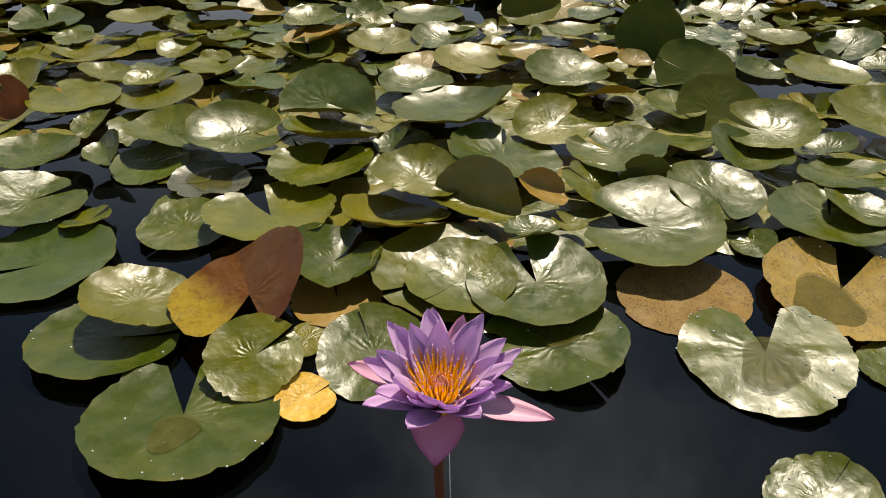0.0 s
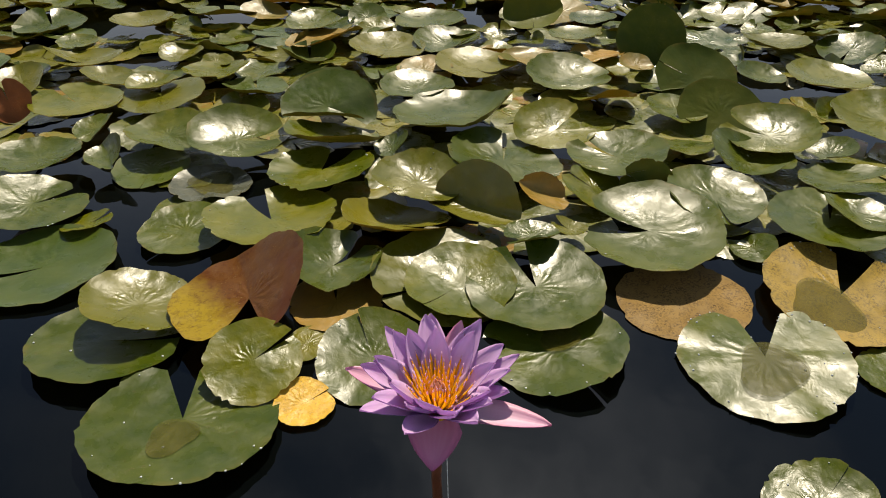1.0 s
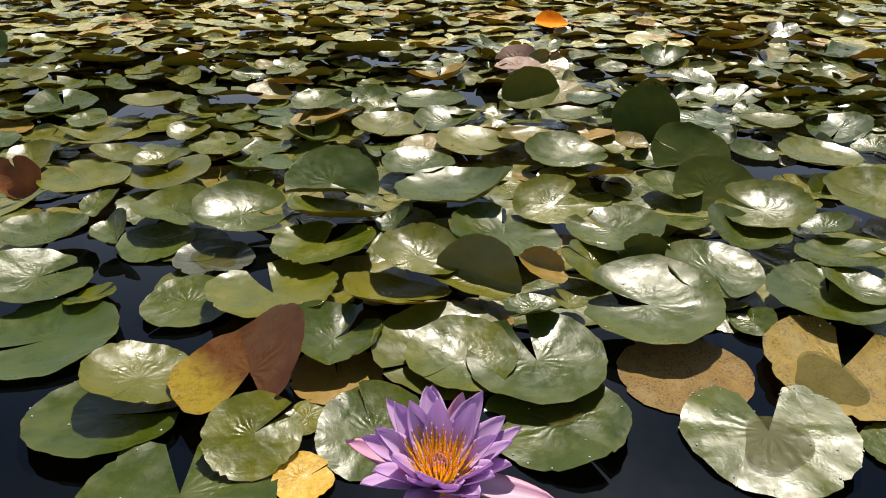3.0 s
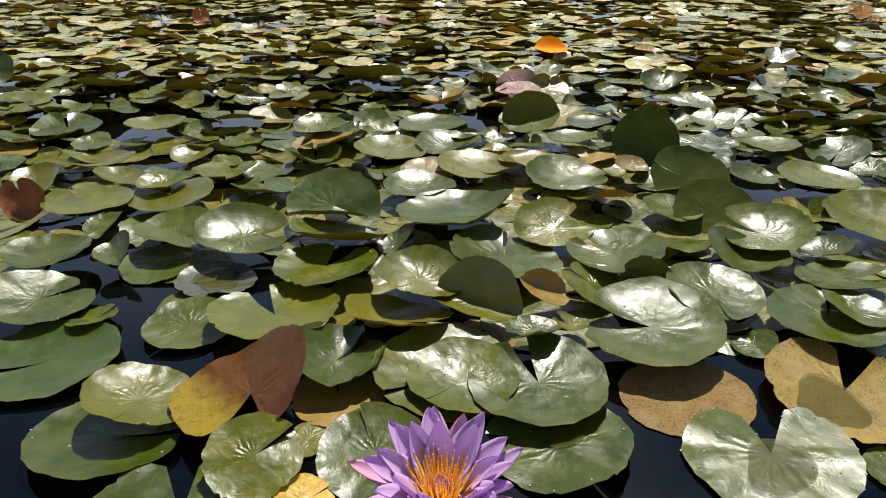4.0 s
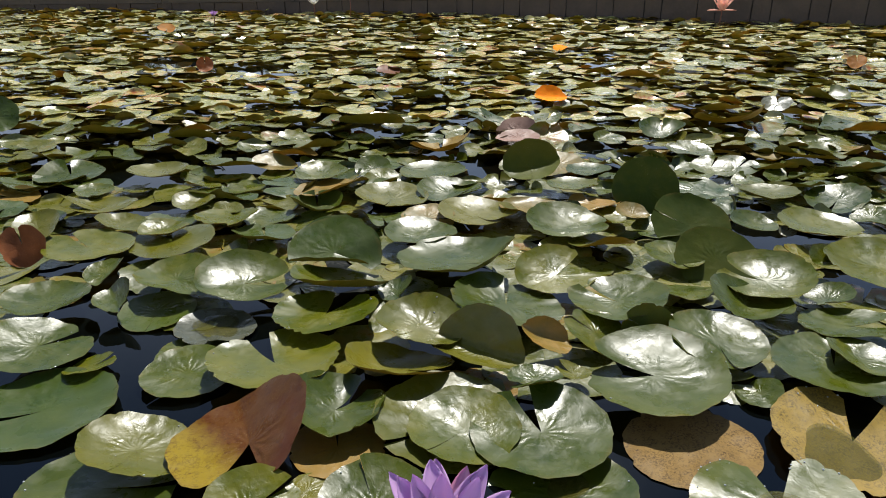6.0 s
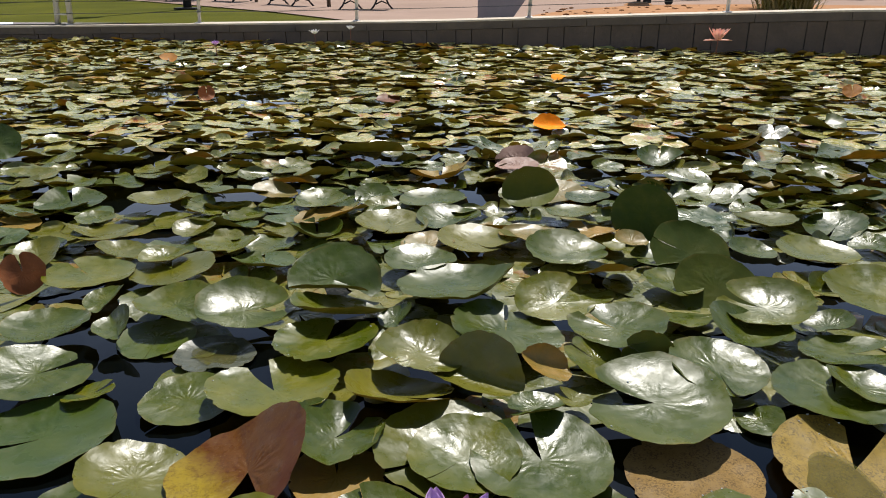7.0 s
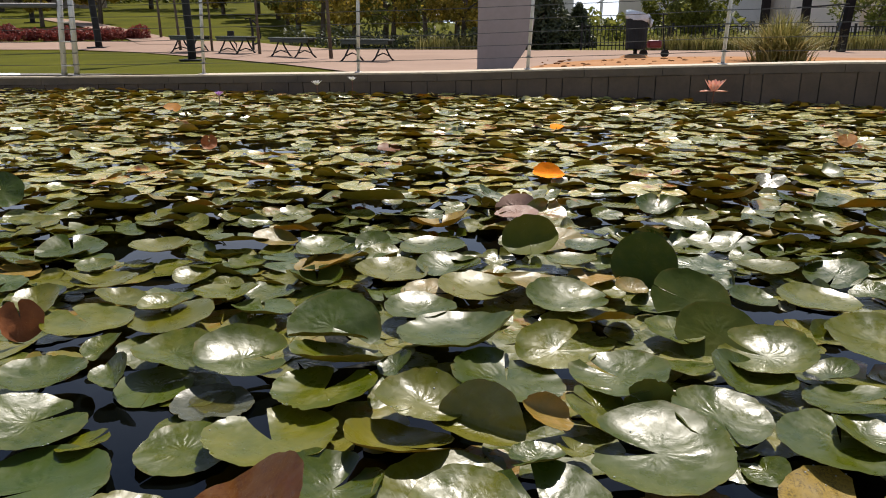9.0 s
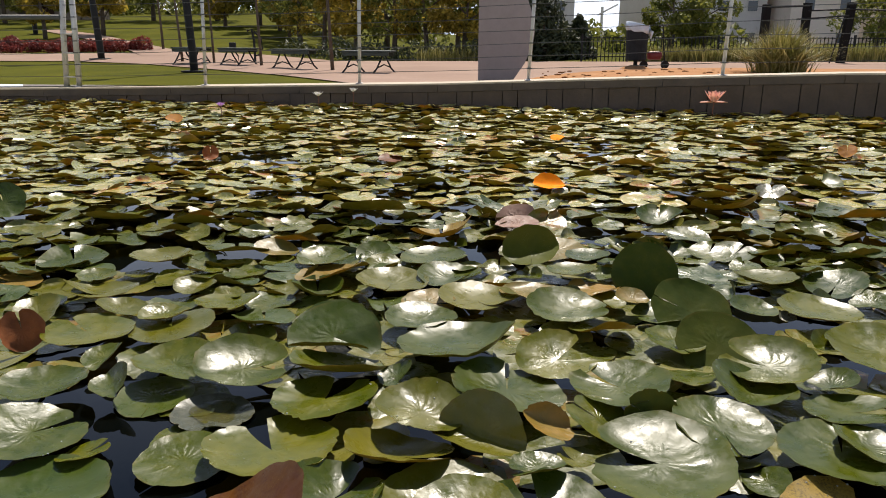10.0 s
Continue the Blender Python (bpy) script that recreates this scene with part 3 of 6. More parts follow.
pad(0.046, 2.152, 0.062, 0.198, -6.4, -2, 0, "g", head=344, gap=1.1, cup=0.16, oval=0.97, lip=0, lobes=(0, 0), bends=[(1, 29, 0.23, 0.4)])
pad(0.119, 2.632, 0.043, 0.153, 1.7, 3.7, 0, "y", head=305, gap=-1.1, cup=0.16, oval=0.96, lip=0, lobes=(0.09, 0.01), bends=[(28, 6, 0.03, 0.4)], beads=6)
pad(0.436, 2.512, 0.045, 0.151, -1, -2.6, 0, "g", head=353, gap=3.2, cup=0.13, oval=0.95, lip=0, lobes=(-0.08, 0.02), bends=[(133, 17, -0.2, 0.35)])
pad(-0.211, 2.821, 0.045, 0.156, -1.2, 4.2, 0, "y", head=259, gap=-0.7, cup=0.17, oval=0.93, lip=0, lobes=(-0.04, -0))
pad(0.78, 2.79, 0.101, 0.133, 67.1, -1.9, 0, "k", head=168, gap=-1, cup=0.06, oval=0.92, lip=0, lobes=(0.04, -0.03))
pad(0.864, 2.479, 0.063, 0.141, 41.1, -0.8, 0, "k", head=153, gap=-0.7, cup=0.06, oval=0.93, lip=0, lobes=(0.04, 0.05), bends=[(165, 4, -0.04, 0.29)])
pad(0.867, 2.204, 0.046, 0.134, 39.8, -6.9, 0, "k", head=157, gap=-1.1, cup=0.05, oval=0.93, lip=0, lobes=(0.02, 0.01), bends=[(10, 5, -0.13, 0.32)])
pad(0.747, 2.252, 0.043, 0.101, 1.7, 5, 0, "g", head=281, gap=-1, cup=0.13, oval=0.95, lip=0, lobes=(-0.02, -0.07))
pad(1.326, 2.494, 0.05, 0.146, 0.2, 2, 0, "g", head=284, gap=-0.7, cup=0.15, oval=0.95, lip=0, lobes=(0.02, 0.05))
pad(1.55, 2.818, 0.044, 0.127, 3.6, -8.4, 0, "g", head=229, gap=2.9, cup=0.1, oval=0.96, lip=0, lobes=(-0.09, -0.03), bends=[(140, 11, -0.02, 0.33)])
pad(0.658, 4.714, 0.07, 0.103, 44.8, 1.4, 0, "O", head=332, gap=-0.9, cup=0.09, oval=0.93, lip=0, lobes=(0.06, 0.04), bends=[(294, 37, -0.25, 0.23)])
pad(0.366, 3.699, 0.068, 0.115, 12.3, -3.2, 0, "p", head=148, gap=-0.9, cup=0.05, oval=0.96, lip=0, lobes=(-0.04, -0.1), bends=[(120, 18, -0.19, 0.29)])
pad(-0.777, 3.295, 0.04, 0.104, 17.2, 10.8, 0, "o", head=347, gap=-1.1, cup=0.08, oval=0.93, lip=0, lobes=(0.06, 0.05), bends=[(290, 20, -0.18, 0.27)])
pad(-0.319, 3.241, 0.041, 0.088, 32.2, 2.1, 0, "d", head=317, gap=-0.9, cup=0.08, oval=0.94, lip=0, lobes=(0.05, 0.11), bends=[(334, 28, -0.09, 0.3)])
pad(-0.052, 3.181, 0.039, 0.155, -1.7, -1.7, 0, "g", head=286, gap=-1, cup=0.14, oval=0.96, lip=0, lobes=(0.01, 0.03))
pad(0.017, 2.898, 0.041, 0.138, -1.1, -9.2, 0, "g", head=315, gap=-0.9, cup=0.12, oval=0.96, lip=0, lobes=(0.08, 0.14), bends=[(197, 19, -0.08, 0.24)])
pad(-0.535, 3.131, 0.051, 0.117, 1.5, -2.6, 0, "g", head=309, gap=-1.1, cup=0.15, oval=0.96, lip=0, lobes=(0.03, 0.02), bends=[(181, 7, -0.08, 0.22)])
pad(-0.477, 2.945, 0.044, 0.144, -3.9, -2.4, 0, "o", head=220, gap=-0.8, cup=0.09, oval=0.96, lip=0, lobes=(-0.03, -0.09), bends=[(110, 18, -0.05, 0.36)])
pad(-0.969, 2.741, 0.051, 0.084, 4.2, -4.6, 0, "y", head=346, gap=-0.8, cup=0.15, oval=0.96, lip=0, lobes=(0.12, 0.11), bends=[(170, 16, -0.17, 0.28)])
pad(-0.798, 2.574, 0.048, 0.126, -7.2, 3.1, 0, "g", head=286, gap=-0.8, cup=0.11, oval=0.95, lip=0, lobes=(-0.06, 0.02), bends=[(74, 16, 0.01, 0.35)])
pad(-1.412, 2.876, 0.053, 0.08, -2.2, 3.7, 0, "g", head=279, gap=-1.1, cup=0.15, oval=0.97, lip=0, lobes=(-0.03, -0.1), bends=[(155, 5, -0.11, 0.32)])
pad(-1.316, 2.692, 0.042, 0.139, -3.7, -3.5, 0, "y", head=208, gap=-0.9, cup=0.14, oval=0.97, lip=0, lobes=(-0.05, 0.21), bends=[(6, 15, -0.03, 0.24)])
pad(-1.248, 3.142, 0.052, 0.134, -3.2, 2.3, 0, "y", head=330, gap=-1.1, cup=0.15, oval=0.95, lip=0, lobes=(0.04, 0.01), bends=[(49, 7, -0.01, 0.31)])
pad(-1.164, 2.517, 0.045, 0.093, 1, 5.3, 0, "y", head=272, gap=-0.8, cup=0.15, oval=0.98, lip=0, lobes=(-0.06, -0.04), bends=[(311, 18, -0.17, 0.33)])
pad(-0.97, 2.41, 0.065, 0.087, -5.3, -4.5, 0, "g", head=349, gap=-1.1, cup=0.14, oval=0.95, lip=0, lobes=(0.09, 0.05), bends=[(151, 22, 0.1, 0.31)])
pad(-1.455, 2.505, 0.042, 0.091, 7.8, 11.6, 0, "y", head=302, gap=-1.1, cup=0.12, oval=0.92, lip=0, lobes=(-0.08, -0.18), bends=[(94, 27, -0.16, 0.28)])
pad(0.628, 3.177, 0.055, 0.102, -0.3, -2.6, 0, "g", head=306, gap=-0.9, cup=0.13, oval=0.96, lip=0, lobes=(0.07, 0.07))
pad(0.525, 2.962, 0.054, 0.109, -4.1, -1.3, 0, "g", head=237, gap=-1, cup=0.15, oval=0.96, lip=0, lobes=(-0.02, 0))
pad(0.686, 2.59, 0.064, 0.066, -2.8, 4.2, 0, "o", head=286, gap=-0.8, cup=0.12, oval=0.95, lip=0, lobes=(0.05, -0.01), bends=[(172, 25, -0.15, 0.29)])
pad(1.28, 2.853, 0.056, 0.129, -4.3, -2.9, 0, "y", head=169, gap=-1.1, cup=0.13, oval=0.95, lip=0, lobes=(0.01, 0.03), bends=[(25, 12, 0.13, 0.4)])
pad(1.099, 2.511, 0.054, 0.089, 0.3, 5.7, 0, "g", head=229, gap=-1.1, cup=0.14, oval=0.95, lip=0, lobes=(0.05, 0.04), bends=[(235, 14, -0.06, 0.27)])
pad(1.103, 1.938, 0.044, 0.076, -10.2, -12.7, 0, "g", head=240, gap=-1.1, cup=0.16, oval=0.97, lip=0, lobes=(0.04, -0.03), bends=[(160, 11, -0.18, 0.28)])
pad(-0.117, 1.572, 0.033, 0.139, -19.3, 3, 0, "y", head=339, gap=-1.1, cup=0.15, oval=0.95, lip=0, lobes=(0.07, -0.01), bends=[(173, 22, 0.17, 0.32)])
pad(0.211, 1.479, 0.059, 0.067, -0.5, 2.4, 0, "g", head=197, gap=-1.1, cup=0.12, oval=0.97, lip=0, lobes=(-0.19, 0.01), bends=[(88, 28, -0.02, 0.33)])
pad(0.305, 1.54, 0.042, 0.045, -7.3, 2.3, 0, "y", head=149, gap=-0.5, cup=0.12, oval=0.96, lip=0, lobes=(-0.15, 0.16), bends=[(2, 15, -0.13, 0.29)])
pad(0.739, 1.492, 0.015, 0.056, -1.3, -7.3, 0, "g", head=122, gap=-1, cup=0.05, oval=0.96, lip=0, lobes=(-0.02, -0.15), bends=[(247, 22, -0.13, 0.24)])
pad(-0.137, 1.983, 0.043, 0.061, 7, -10, 0, "g", head=285, gap=-0.9, cup=0.16, oval=0.96, lip=0, lobes=(0.07, -0.02), bends=[(70, 27, -0.14, 0.25)])
pad(-1.04, 2.098, 0.049, 0.07, 10.8, -1.4, 0, "g", head=280, gap=-0.9, cup=0.12, oval=0.95, lip=0, lobes=(-0.06, -0.08), bends=[(70, 34, 0.03, 0.2)])
pad(-0.927, 1.903, 0.05, 0.072, 1.9, 2, 0, "g", head=299, gap=-1.1, cup=0.16, oval=0.94, lip=0, lobes=(0.01, -0.11), bends=[(93, 46, -0.17, 0.25)])
pad(1.202, 2.185, 0.06, 0.054, 4, -3, 0, "g", head=13, gap=-1.1, cup=0.12, oval=0.98, lip=0, lobes=(-0.06, 0.01), bends=[(92, 32, -0.31, 0.25)])
pad(-0.132, 1.110, 0.018, 0.118, 9.1, -4.2, 0, "g", head=107, gap=-1.1, cup=0.07, oval=0.94, lip=0, lobes=(0.02, 0.1), beads=12)
pad(0.227, 1.148, 0.010, 0.146, -1.4, -6.5, 0, "g", head=309, gap=-0.9, cup=0.05, oval=0.99, lip=0, lobes=(0.01, 0.08), film=(0.004, 0.3, -0.1, 0.2), beads=16)
pad(0.006, 1.368, 0.020, 0.164, 6.4, 6.1, 0, "y", head=215, gap=-1.1, cup=0.08, oval=0.98, lip=0, lobes=(0, 0.07))
pad(0.040, 1.336, 0.027, 0.124, 4.2, 4.9, 0, "g", head=231, gap=-0.7, cup=0.08, oval=0.98, lip=0, lobes=(0.09, 0.1), bends=[(165, 10, -0.14, 0.22)])
pad(0.206, 1.320, 0.032, 0.159, 0.4, -4.6, 0, "g", head=105, gap=9.1, cup=0.07, oval=0.94, lip=0, lobes=(0.11, 0.12))
pad(0.373, 3.14, 0.089, 0.123, 61.9, -4.1, 0, "k", head=269, gap=-0.8, cup=0.1, oval=1.01, lip=0, lobes=(0.1, 0.11), bends=[(9, 43, -0.16, 0.31)])
pad(-0.35, 1.065, 0.05, 0.093, 19.9, 4.5, 0, "g", head=47, gap=-0.6, cup=0.05, oval=0.98, lip=0, lobes=(-0.01, -0.23))
pad(0.088, 1.64, 0.045, 0.125, 3, 0, 0, "y", head=300, gap=-1.1, cup=0.03, oval=0.96, lip=0, lobes=(0, 0), bends=[(118, 66, 0.0, 0.14), (298, 28, 0.15, 0.3)], back="o")
pad(-0.400, 1.262, 0.045, 0.162, 0, -4, 0, "r", head=278, gap=18, cup=0.05, oval=1.0, lip=0, rag=0.014, lobes=(0.02, 0.05), bends=[(104, 34, -0.02, 0.07)])
pad(-0.267, 1.165, 0.006, 0.054, -0, 0, -137, "y", gap=1, cup=0, lip=0, rag=0.05)
pad(0.400, 1.739, 0.027, 0.092, -10, -21, 150, "g", gap=2)
pad(0.869, 1.079, 0.006, 0.071, -0, -0, 51, "g")
pad(-0.226, 1.305, 0.006, 0.104, 0, -0, 100, "o")
pad(-0.372, 2.336, 0.012, 0.162, -13, 34, -102, "d", gap=1, cup=0, lifts=[(200, 0.1)])
pad(0.729, 1.992, 0.011, 0.099, 2, -1, 18, "g")
pad(0.757, 2.509, 0.024, 0.089, -10, 6, -165, "d")
pad(0.531, 2.368, 0.013, 0.117, -10, -8, 56, "g")
pad(-0.502, 2.784, 0.024, 0.107, 3, -10, 99, "d", cup=0.3)
pad(-1.703, 3.046, 0.014, 0.175, 3, -2, 118, "g")
pad(-1.366, 2.241, 0.065, 0.071, -16, -69, 139, "b")
pad(-0.632, 2.444, 0.020, 0.116, -2, -7, 106, "d")
pad(-1.803, 3.453, 0.009, 0.141, 0, -0, 118, "g")
pad(0.232, 3.069, 0.025, 0.079, 0, -15, 86, "y")
pad(1.495, 3.152, 0.022, 0.107, -6, -9, 67, "g")
pad(1.191, 3.250, 0.028, 0.097, -1, -15, 55, "g")
pad(1.602, 2.645, 0.023, 0.082, 0, -13, 59, "g")
pad(1.206, 2.468, 0.018, 0.031, 12, -22, 55, "u")
pad(0.098, 3.837, 0.015, 0.104, 0, -5, 89, "y")
pad(-0.525, 4.180, 0.018, 0.123, 2, -5, 96, "b")
pad(0.773, 4.602, 0.022, 0.113, 0, -8, 80, "y")
pad(0.390, 3.926, 0.012, 0.122, -0, 45, -96, "p")
pad(1.148, 3.919, 0.035, 0.128, 1, -15, 78, "g", cup=0.2)
pad(2.009, 4.534, 0.051, 0.090, -12, -17, 72, "u")
pad(0.241, 4.303, 0.026, 0.113, 2, -15, 121, "g")
pad(-2.378, 3.932, 0.104, 0.115, -17, -45, 135, "d")
pad(-1.871, 5.950, 0.083, 0.068, 0, -61, 107, "b")
pad(-3.047, 8.497, 0.052, 0.095, -2, 30, -76, "a")
pad(1.070, 7.180, 0.039, 0.070, -1, 16, -103, "O")
pad(3.337, 6.211, 0.065, 0.075, -16, -40, 73, "a")
pad(-0.020, 3.600, 0.015, 0.163, -0, 3, 90, "t", cup=0.2)
pad(1.335, 3.314, 0.030, 0.104, -2, -18, 40, "g")
pad(1.051, 3.149, 0.026, 0.124, 0, -10, 72, "g")
pad(-0.953, 3.299, 0.013, 0.146, -3, -2, 107, "g")
pad(-1.594, 3.490, 0.010, 0.151, -2, -1, 115, "g")
pad(-1.643, 3.163, 0.012, 0.150, 0, 2, 117, "g")
pad(-1.735, 3.004, 0.011, 0.143, 0, -1, 120, "g")
pad(-1.911, 3.441, 0.009, 0.149, 0, -0, 119, "y")
pad(-1.755, 3.910, 0.018, 0.182, 4, -4, 113, "g")
pad(-1.297, 3.808, 0.014, 0.148, 0, -3, 109, "g")
pad(-0.477, 3.652, 0.013, 0.103, -2, -4, 98, "g")
pad(-0.637, 3.589, 0.015, 0.112, 0, -4, 100, "g")
pad(-0.400, 4.059, 0.018, 0.182, 2, -4, 95, "g")
pad(-0.612, 3.998, 0.016, 0.137, 0, -4, 99, "g")
pad(2.085, 4.133, 0.025, 0.192, 5, -6, 62, "g")
pad(1.571, 4.121, 0.010, 0.191, 0, -1, 69, "g")
pad(2.243, 3.891, 0.021, 0.139, 0, -6, 60, "t")
pad(1.716, 3.462, 0.017, 0.149, 0, -4, 64, "y")
pad(-1.529, 4.046, 0.017, 0.113, -6, -5, 113, "o")
pad(-1.097, 4.643, 0.021, 0.157, 2, -6, 103, "g")
pad(-1.657, 4.717, 0.022, 0.123, 0, -8, 109, "g")
pad(-0.697, 4.855, 0.016, 0.171, 0, -3, 98, "y")
pad(-0.315, 4.696, 0.012, 0.144, 0, -2, 94, "g")
pad(-0.104, 4.946, 0.019, 0.136, 0, -5, 91, "g")
pad(1.114, 4.978, 0.016, 0.137, 0, -4, 77, "g")
pad(1.598, 4.488, 0.010, 0.173, 0, -1, 70, "g")
pad(1.423, 5.633, 0.018, 0.171, 0, -4, 76, "t")
pad(2.488, 4.909, 0.016, 0.150, 0, -3, 63, "g")
pad(-0.438, 5.924, 0.029, 0.099, 0, -14, 94, "b")
pad(2.335, 5.897, 0.020, 0.152, 0, -5, 68, "t")
# pads end

# pads past the near ones, scattered over the rest of the pond
GAPS = [(-0.84, 1.66, 0.06, 0.15), (-1.00, 1.89, 0.11, 0.07), (-0.76, 1.50, 0.03, 0.05), (-0.50, 1.83, 0.04, 0.06), (-1.62, 3.31, 0.15, 0.22), (-1.14, 2.79, 0.10, 0.08), (-0.12, 2.79, 0.10, 0.09), (1.14, 2.46, 0.09, 0.09), (-1.10, 2.15, 0.07, 0.05),
        (-0.93, 1.79, 0.08, 0.17), (-0.49, 1.76, 0.02, 0.09), (-0.76, 1.54, 0.02, 0.07), (0.91, 1.43, 0.02, 0.07), (1.18, 2.60, 0.05, 0.10), (-1.46, 3.34, 0.16, 0.22), (-1.13, 2.81, 0.09, 0.08), (-0.98, 3.51, 0.09, 0.10),
        (-2.33, 6.45, 0.29, 0.25), (-1.53, 6.16, 0.28, 0.23), (0.19, 3.29, 0.04, 0.20), (1.15, 2.60, 0.06, 0.12), (-2.25, 11.32, 0.25, 0.56), (1.41, 6.73, 0.10, 0.17), (0.76, 3.70, 0.09, 0.09), (-0.93, 6.96, 0.10, 0.18)]


def free(x, y, r, placed, k):
    for gx, gy, ga, gb in GAPS:
        if ((x - gx) / (ga + r * 0.8)) ** 2 + ((y - gy) / (gb + r * 0.8)) ** 2 < 1:
            return False
    for px, py, pr in PADS:
        if (x - px) ** 2 + (y - py) ** 2 < (k * (r + pr)) ** 2:
            return False
    i, j = int(x // 0.3), int(y // 0.3)
    for a in (i - 1, i, i + 1):
        for b in (j - 1, j, j + 1):
            for px, py, pr in placed.get((a, b), ()):
                if (x - px) ** 2 + (y - py) ** 2 < (k * (r + pr)) ** 2:
                    return False
    return True


def join_pad(store, m, data):
    v, f, sl, uv = data
    base = len(store[0])
    store[0].extend(tuple(m @ Vector(p)) for p in v)
    store[1].extend(tuple(i + base for i in q) for q in f)
    store[2].extend(sl)
    store[3].extend(uv)


far, mid = ([], [], [], []), ([], [], [], [])
# low pads that lie on the water between the near ones, and a few that stand up
rnd = random.Random(5)
under, low = {}, 0
for go in range(9000):
    y = rnd.uniform(1.4, 3.2)
    x = rnd.uniform(-0.68 * y - 0.1, 0.68 * y + 0.1)
    if y < 1.5 + 0.2 * max(0, -x - 0.2) or low >= 230:
        continue
    r = rnd.uniform(0.09, 0.14)
    steep = 0.0
    if low % 6 == 0:
        r, steep = rnd.uniform(0.08, 0.11), rnd.uniform(5, 14)
    if not free(x, y, 0.02, {}, 0.85) or not free(x, y, r, under, 0.42):
        continue
    low += 1
    under.setdefault((int(x // 0.3), int(y // 0.3)), []).append((x, y, r))
    m = pose(0, 0, 0, steep, 0, rnd.gauss(0, 35)) @ pose(0, 0, 0, 0, 0, rnd.uniform(0, 360))
    join_pad(mid, pose(x, y, 0.004 + 0.7 * r * math.sin(radians(steep))) @ m,
             pad_mesh("", r, "g", rnd, gap=rnd.uniform(1, 5), cup=rnd.uniform(0.0, 0.04), rings=6, spokes=36, data=True, relief=1.0 if steep else 0.5))

rnd = random.Random(11)
placed = {}
for go in range(110000):
    y = 2.6 + 9.1 * rnd.random() ** 0.8
    x = rnd.uniform(-0.68 * y - 0.5, 0.68 * y + 0.5)
    if y > on_wall(x)[0] - 0.08 or abs(x) > 8.6:
        continue
    r = rnd.uniform(0.07, 0.13)
    if not free(x, y, r, placed, 0.66):
        continue
    placed.setdefault((int(x // 0.3), int(y // 0.3)), []).append((x, y, r))
    turn, spin, kind = rnd.gauss(0, 60), rnd.uniform(0, 360), rnd.random()
    tilt = rnd.gauss(-2.5, 7 if y < 4.5 else 3.6)
    m = pose(x, y, 0.010 + 0.8 * r * abs(math.sin(radians(tilt))) + rnd.uniform(0, 0.03), tilt, rnd.gauss(0, 4), 0) @ pose(0, 0, 0, 0, 0, turn + spin)
    # most lie flat; some turn a margin up, more often the one away from the sun
    bends = []
    if kind < (0.50 if y > 4.5 else 0.75):
        side = -90 if kind < 0.26 else 90 if kind < 0.33 else rnd.uniform(0, 360)
        bends = [(side - turn - spin + rnd.gauss(0, 25), rnd.uniform(20, 75), rnd.uniform(0.25, 0.75), rnd.uniform(0.15, 0.4))]
    if y < 3.5:
        style = rnd.choice("ggggddyyo")
        ob = new("lily_pad", pad_mesh("lily_pad", r, style, rnd, gap=rnd.uniform(1, 6), cup=rnd.uniform(-0.02, 0.10), rings=6, spokes=36, top=PAD_TOPS[style], under=PAD_UNDER, bends=bends, relief=1.1))
        ob.matrix_world = m
        tagged(ob, PAD_LABELS[style], "lily pad", "lily pads on the pond")
        continue
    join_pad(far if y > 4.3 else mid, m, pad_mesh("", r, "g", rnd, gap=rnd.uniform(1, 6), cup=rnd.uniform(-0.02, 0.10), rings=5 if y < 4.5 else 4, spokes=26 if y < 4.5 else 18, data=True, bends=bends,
                              relief=1.1 if y < 4.2 else 0.5 if y < 6.5 else 0.35))
# the carpet goes on over the pond to both sides
for go in range(26000):
    y = rnd.uniform(1.2, 11.6)
    x = rnd.choice((-1, 1)) * rnd.uniform(0.68 * y + 0.18, 8.6)
    if 0.68 * y + 0.18 > 8.5 or y > on_wall(x)[0] - 0.08:
        continue
    r = rnd.uniform(0.08, 0.13)
    i, j = int(x // 0.3), int(y // 0.3)
    if any((x - px) ** 2 + (y - py) ** 2 < (0.66 * (r + pr)) ** 2 for a in (i - 1, i, i + 1) for b in (j - 1, j, j + 1) for px, py, pr in placed.get((a, b), ())):
        continue
    placed.setdefault((i, j), []).append((x, y, r))
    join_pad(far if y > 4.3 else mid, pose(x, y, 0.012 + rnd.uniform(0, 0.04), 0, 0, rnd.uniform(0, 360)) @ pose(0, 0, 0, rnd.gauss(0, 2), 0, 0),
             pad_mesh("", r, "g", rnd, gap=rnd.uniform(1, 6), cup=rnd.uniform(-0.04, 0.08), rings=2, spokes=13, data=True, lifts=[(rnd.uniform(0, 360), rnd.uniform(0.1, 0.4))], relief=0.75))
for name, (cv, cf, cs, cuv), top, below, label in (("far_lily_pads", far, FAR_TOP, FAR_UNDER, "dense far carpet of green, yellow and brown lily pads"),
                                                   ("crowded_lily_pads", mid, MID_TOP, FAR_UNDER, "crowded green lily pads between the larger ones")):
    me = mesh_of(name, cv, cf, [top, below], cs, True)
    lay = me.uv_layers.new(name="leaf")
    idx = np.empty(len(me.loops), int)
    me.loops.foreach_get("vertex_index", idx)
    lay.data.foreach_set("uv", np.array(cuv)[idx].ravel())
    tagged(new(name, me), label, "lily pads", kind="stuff")

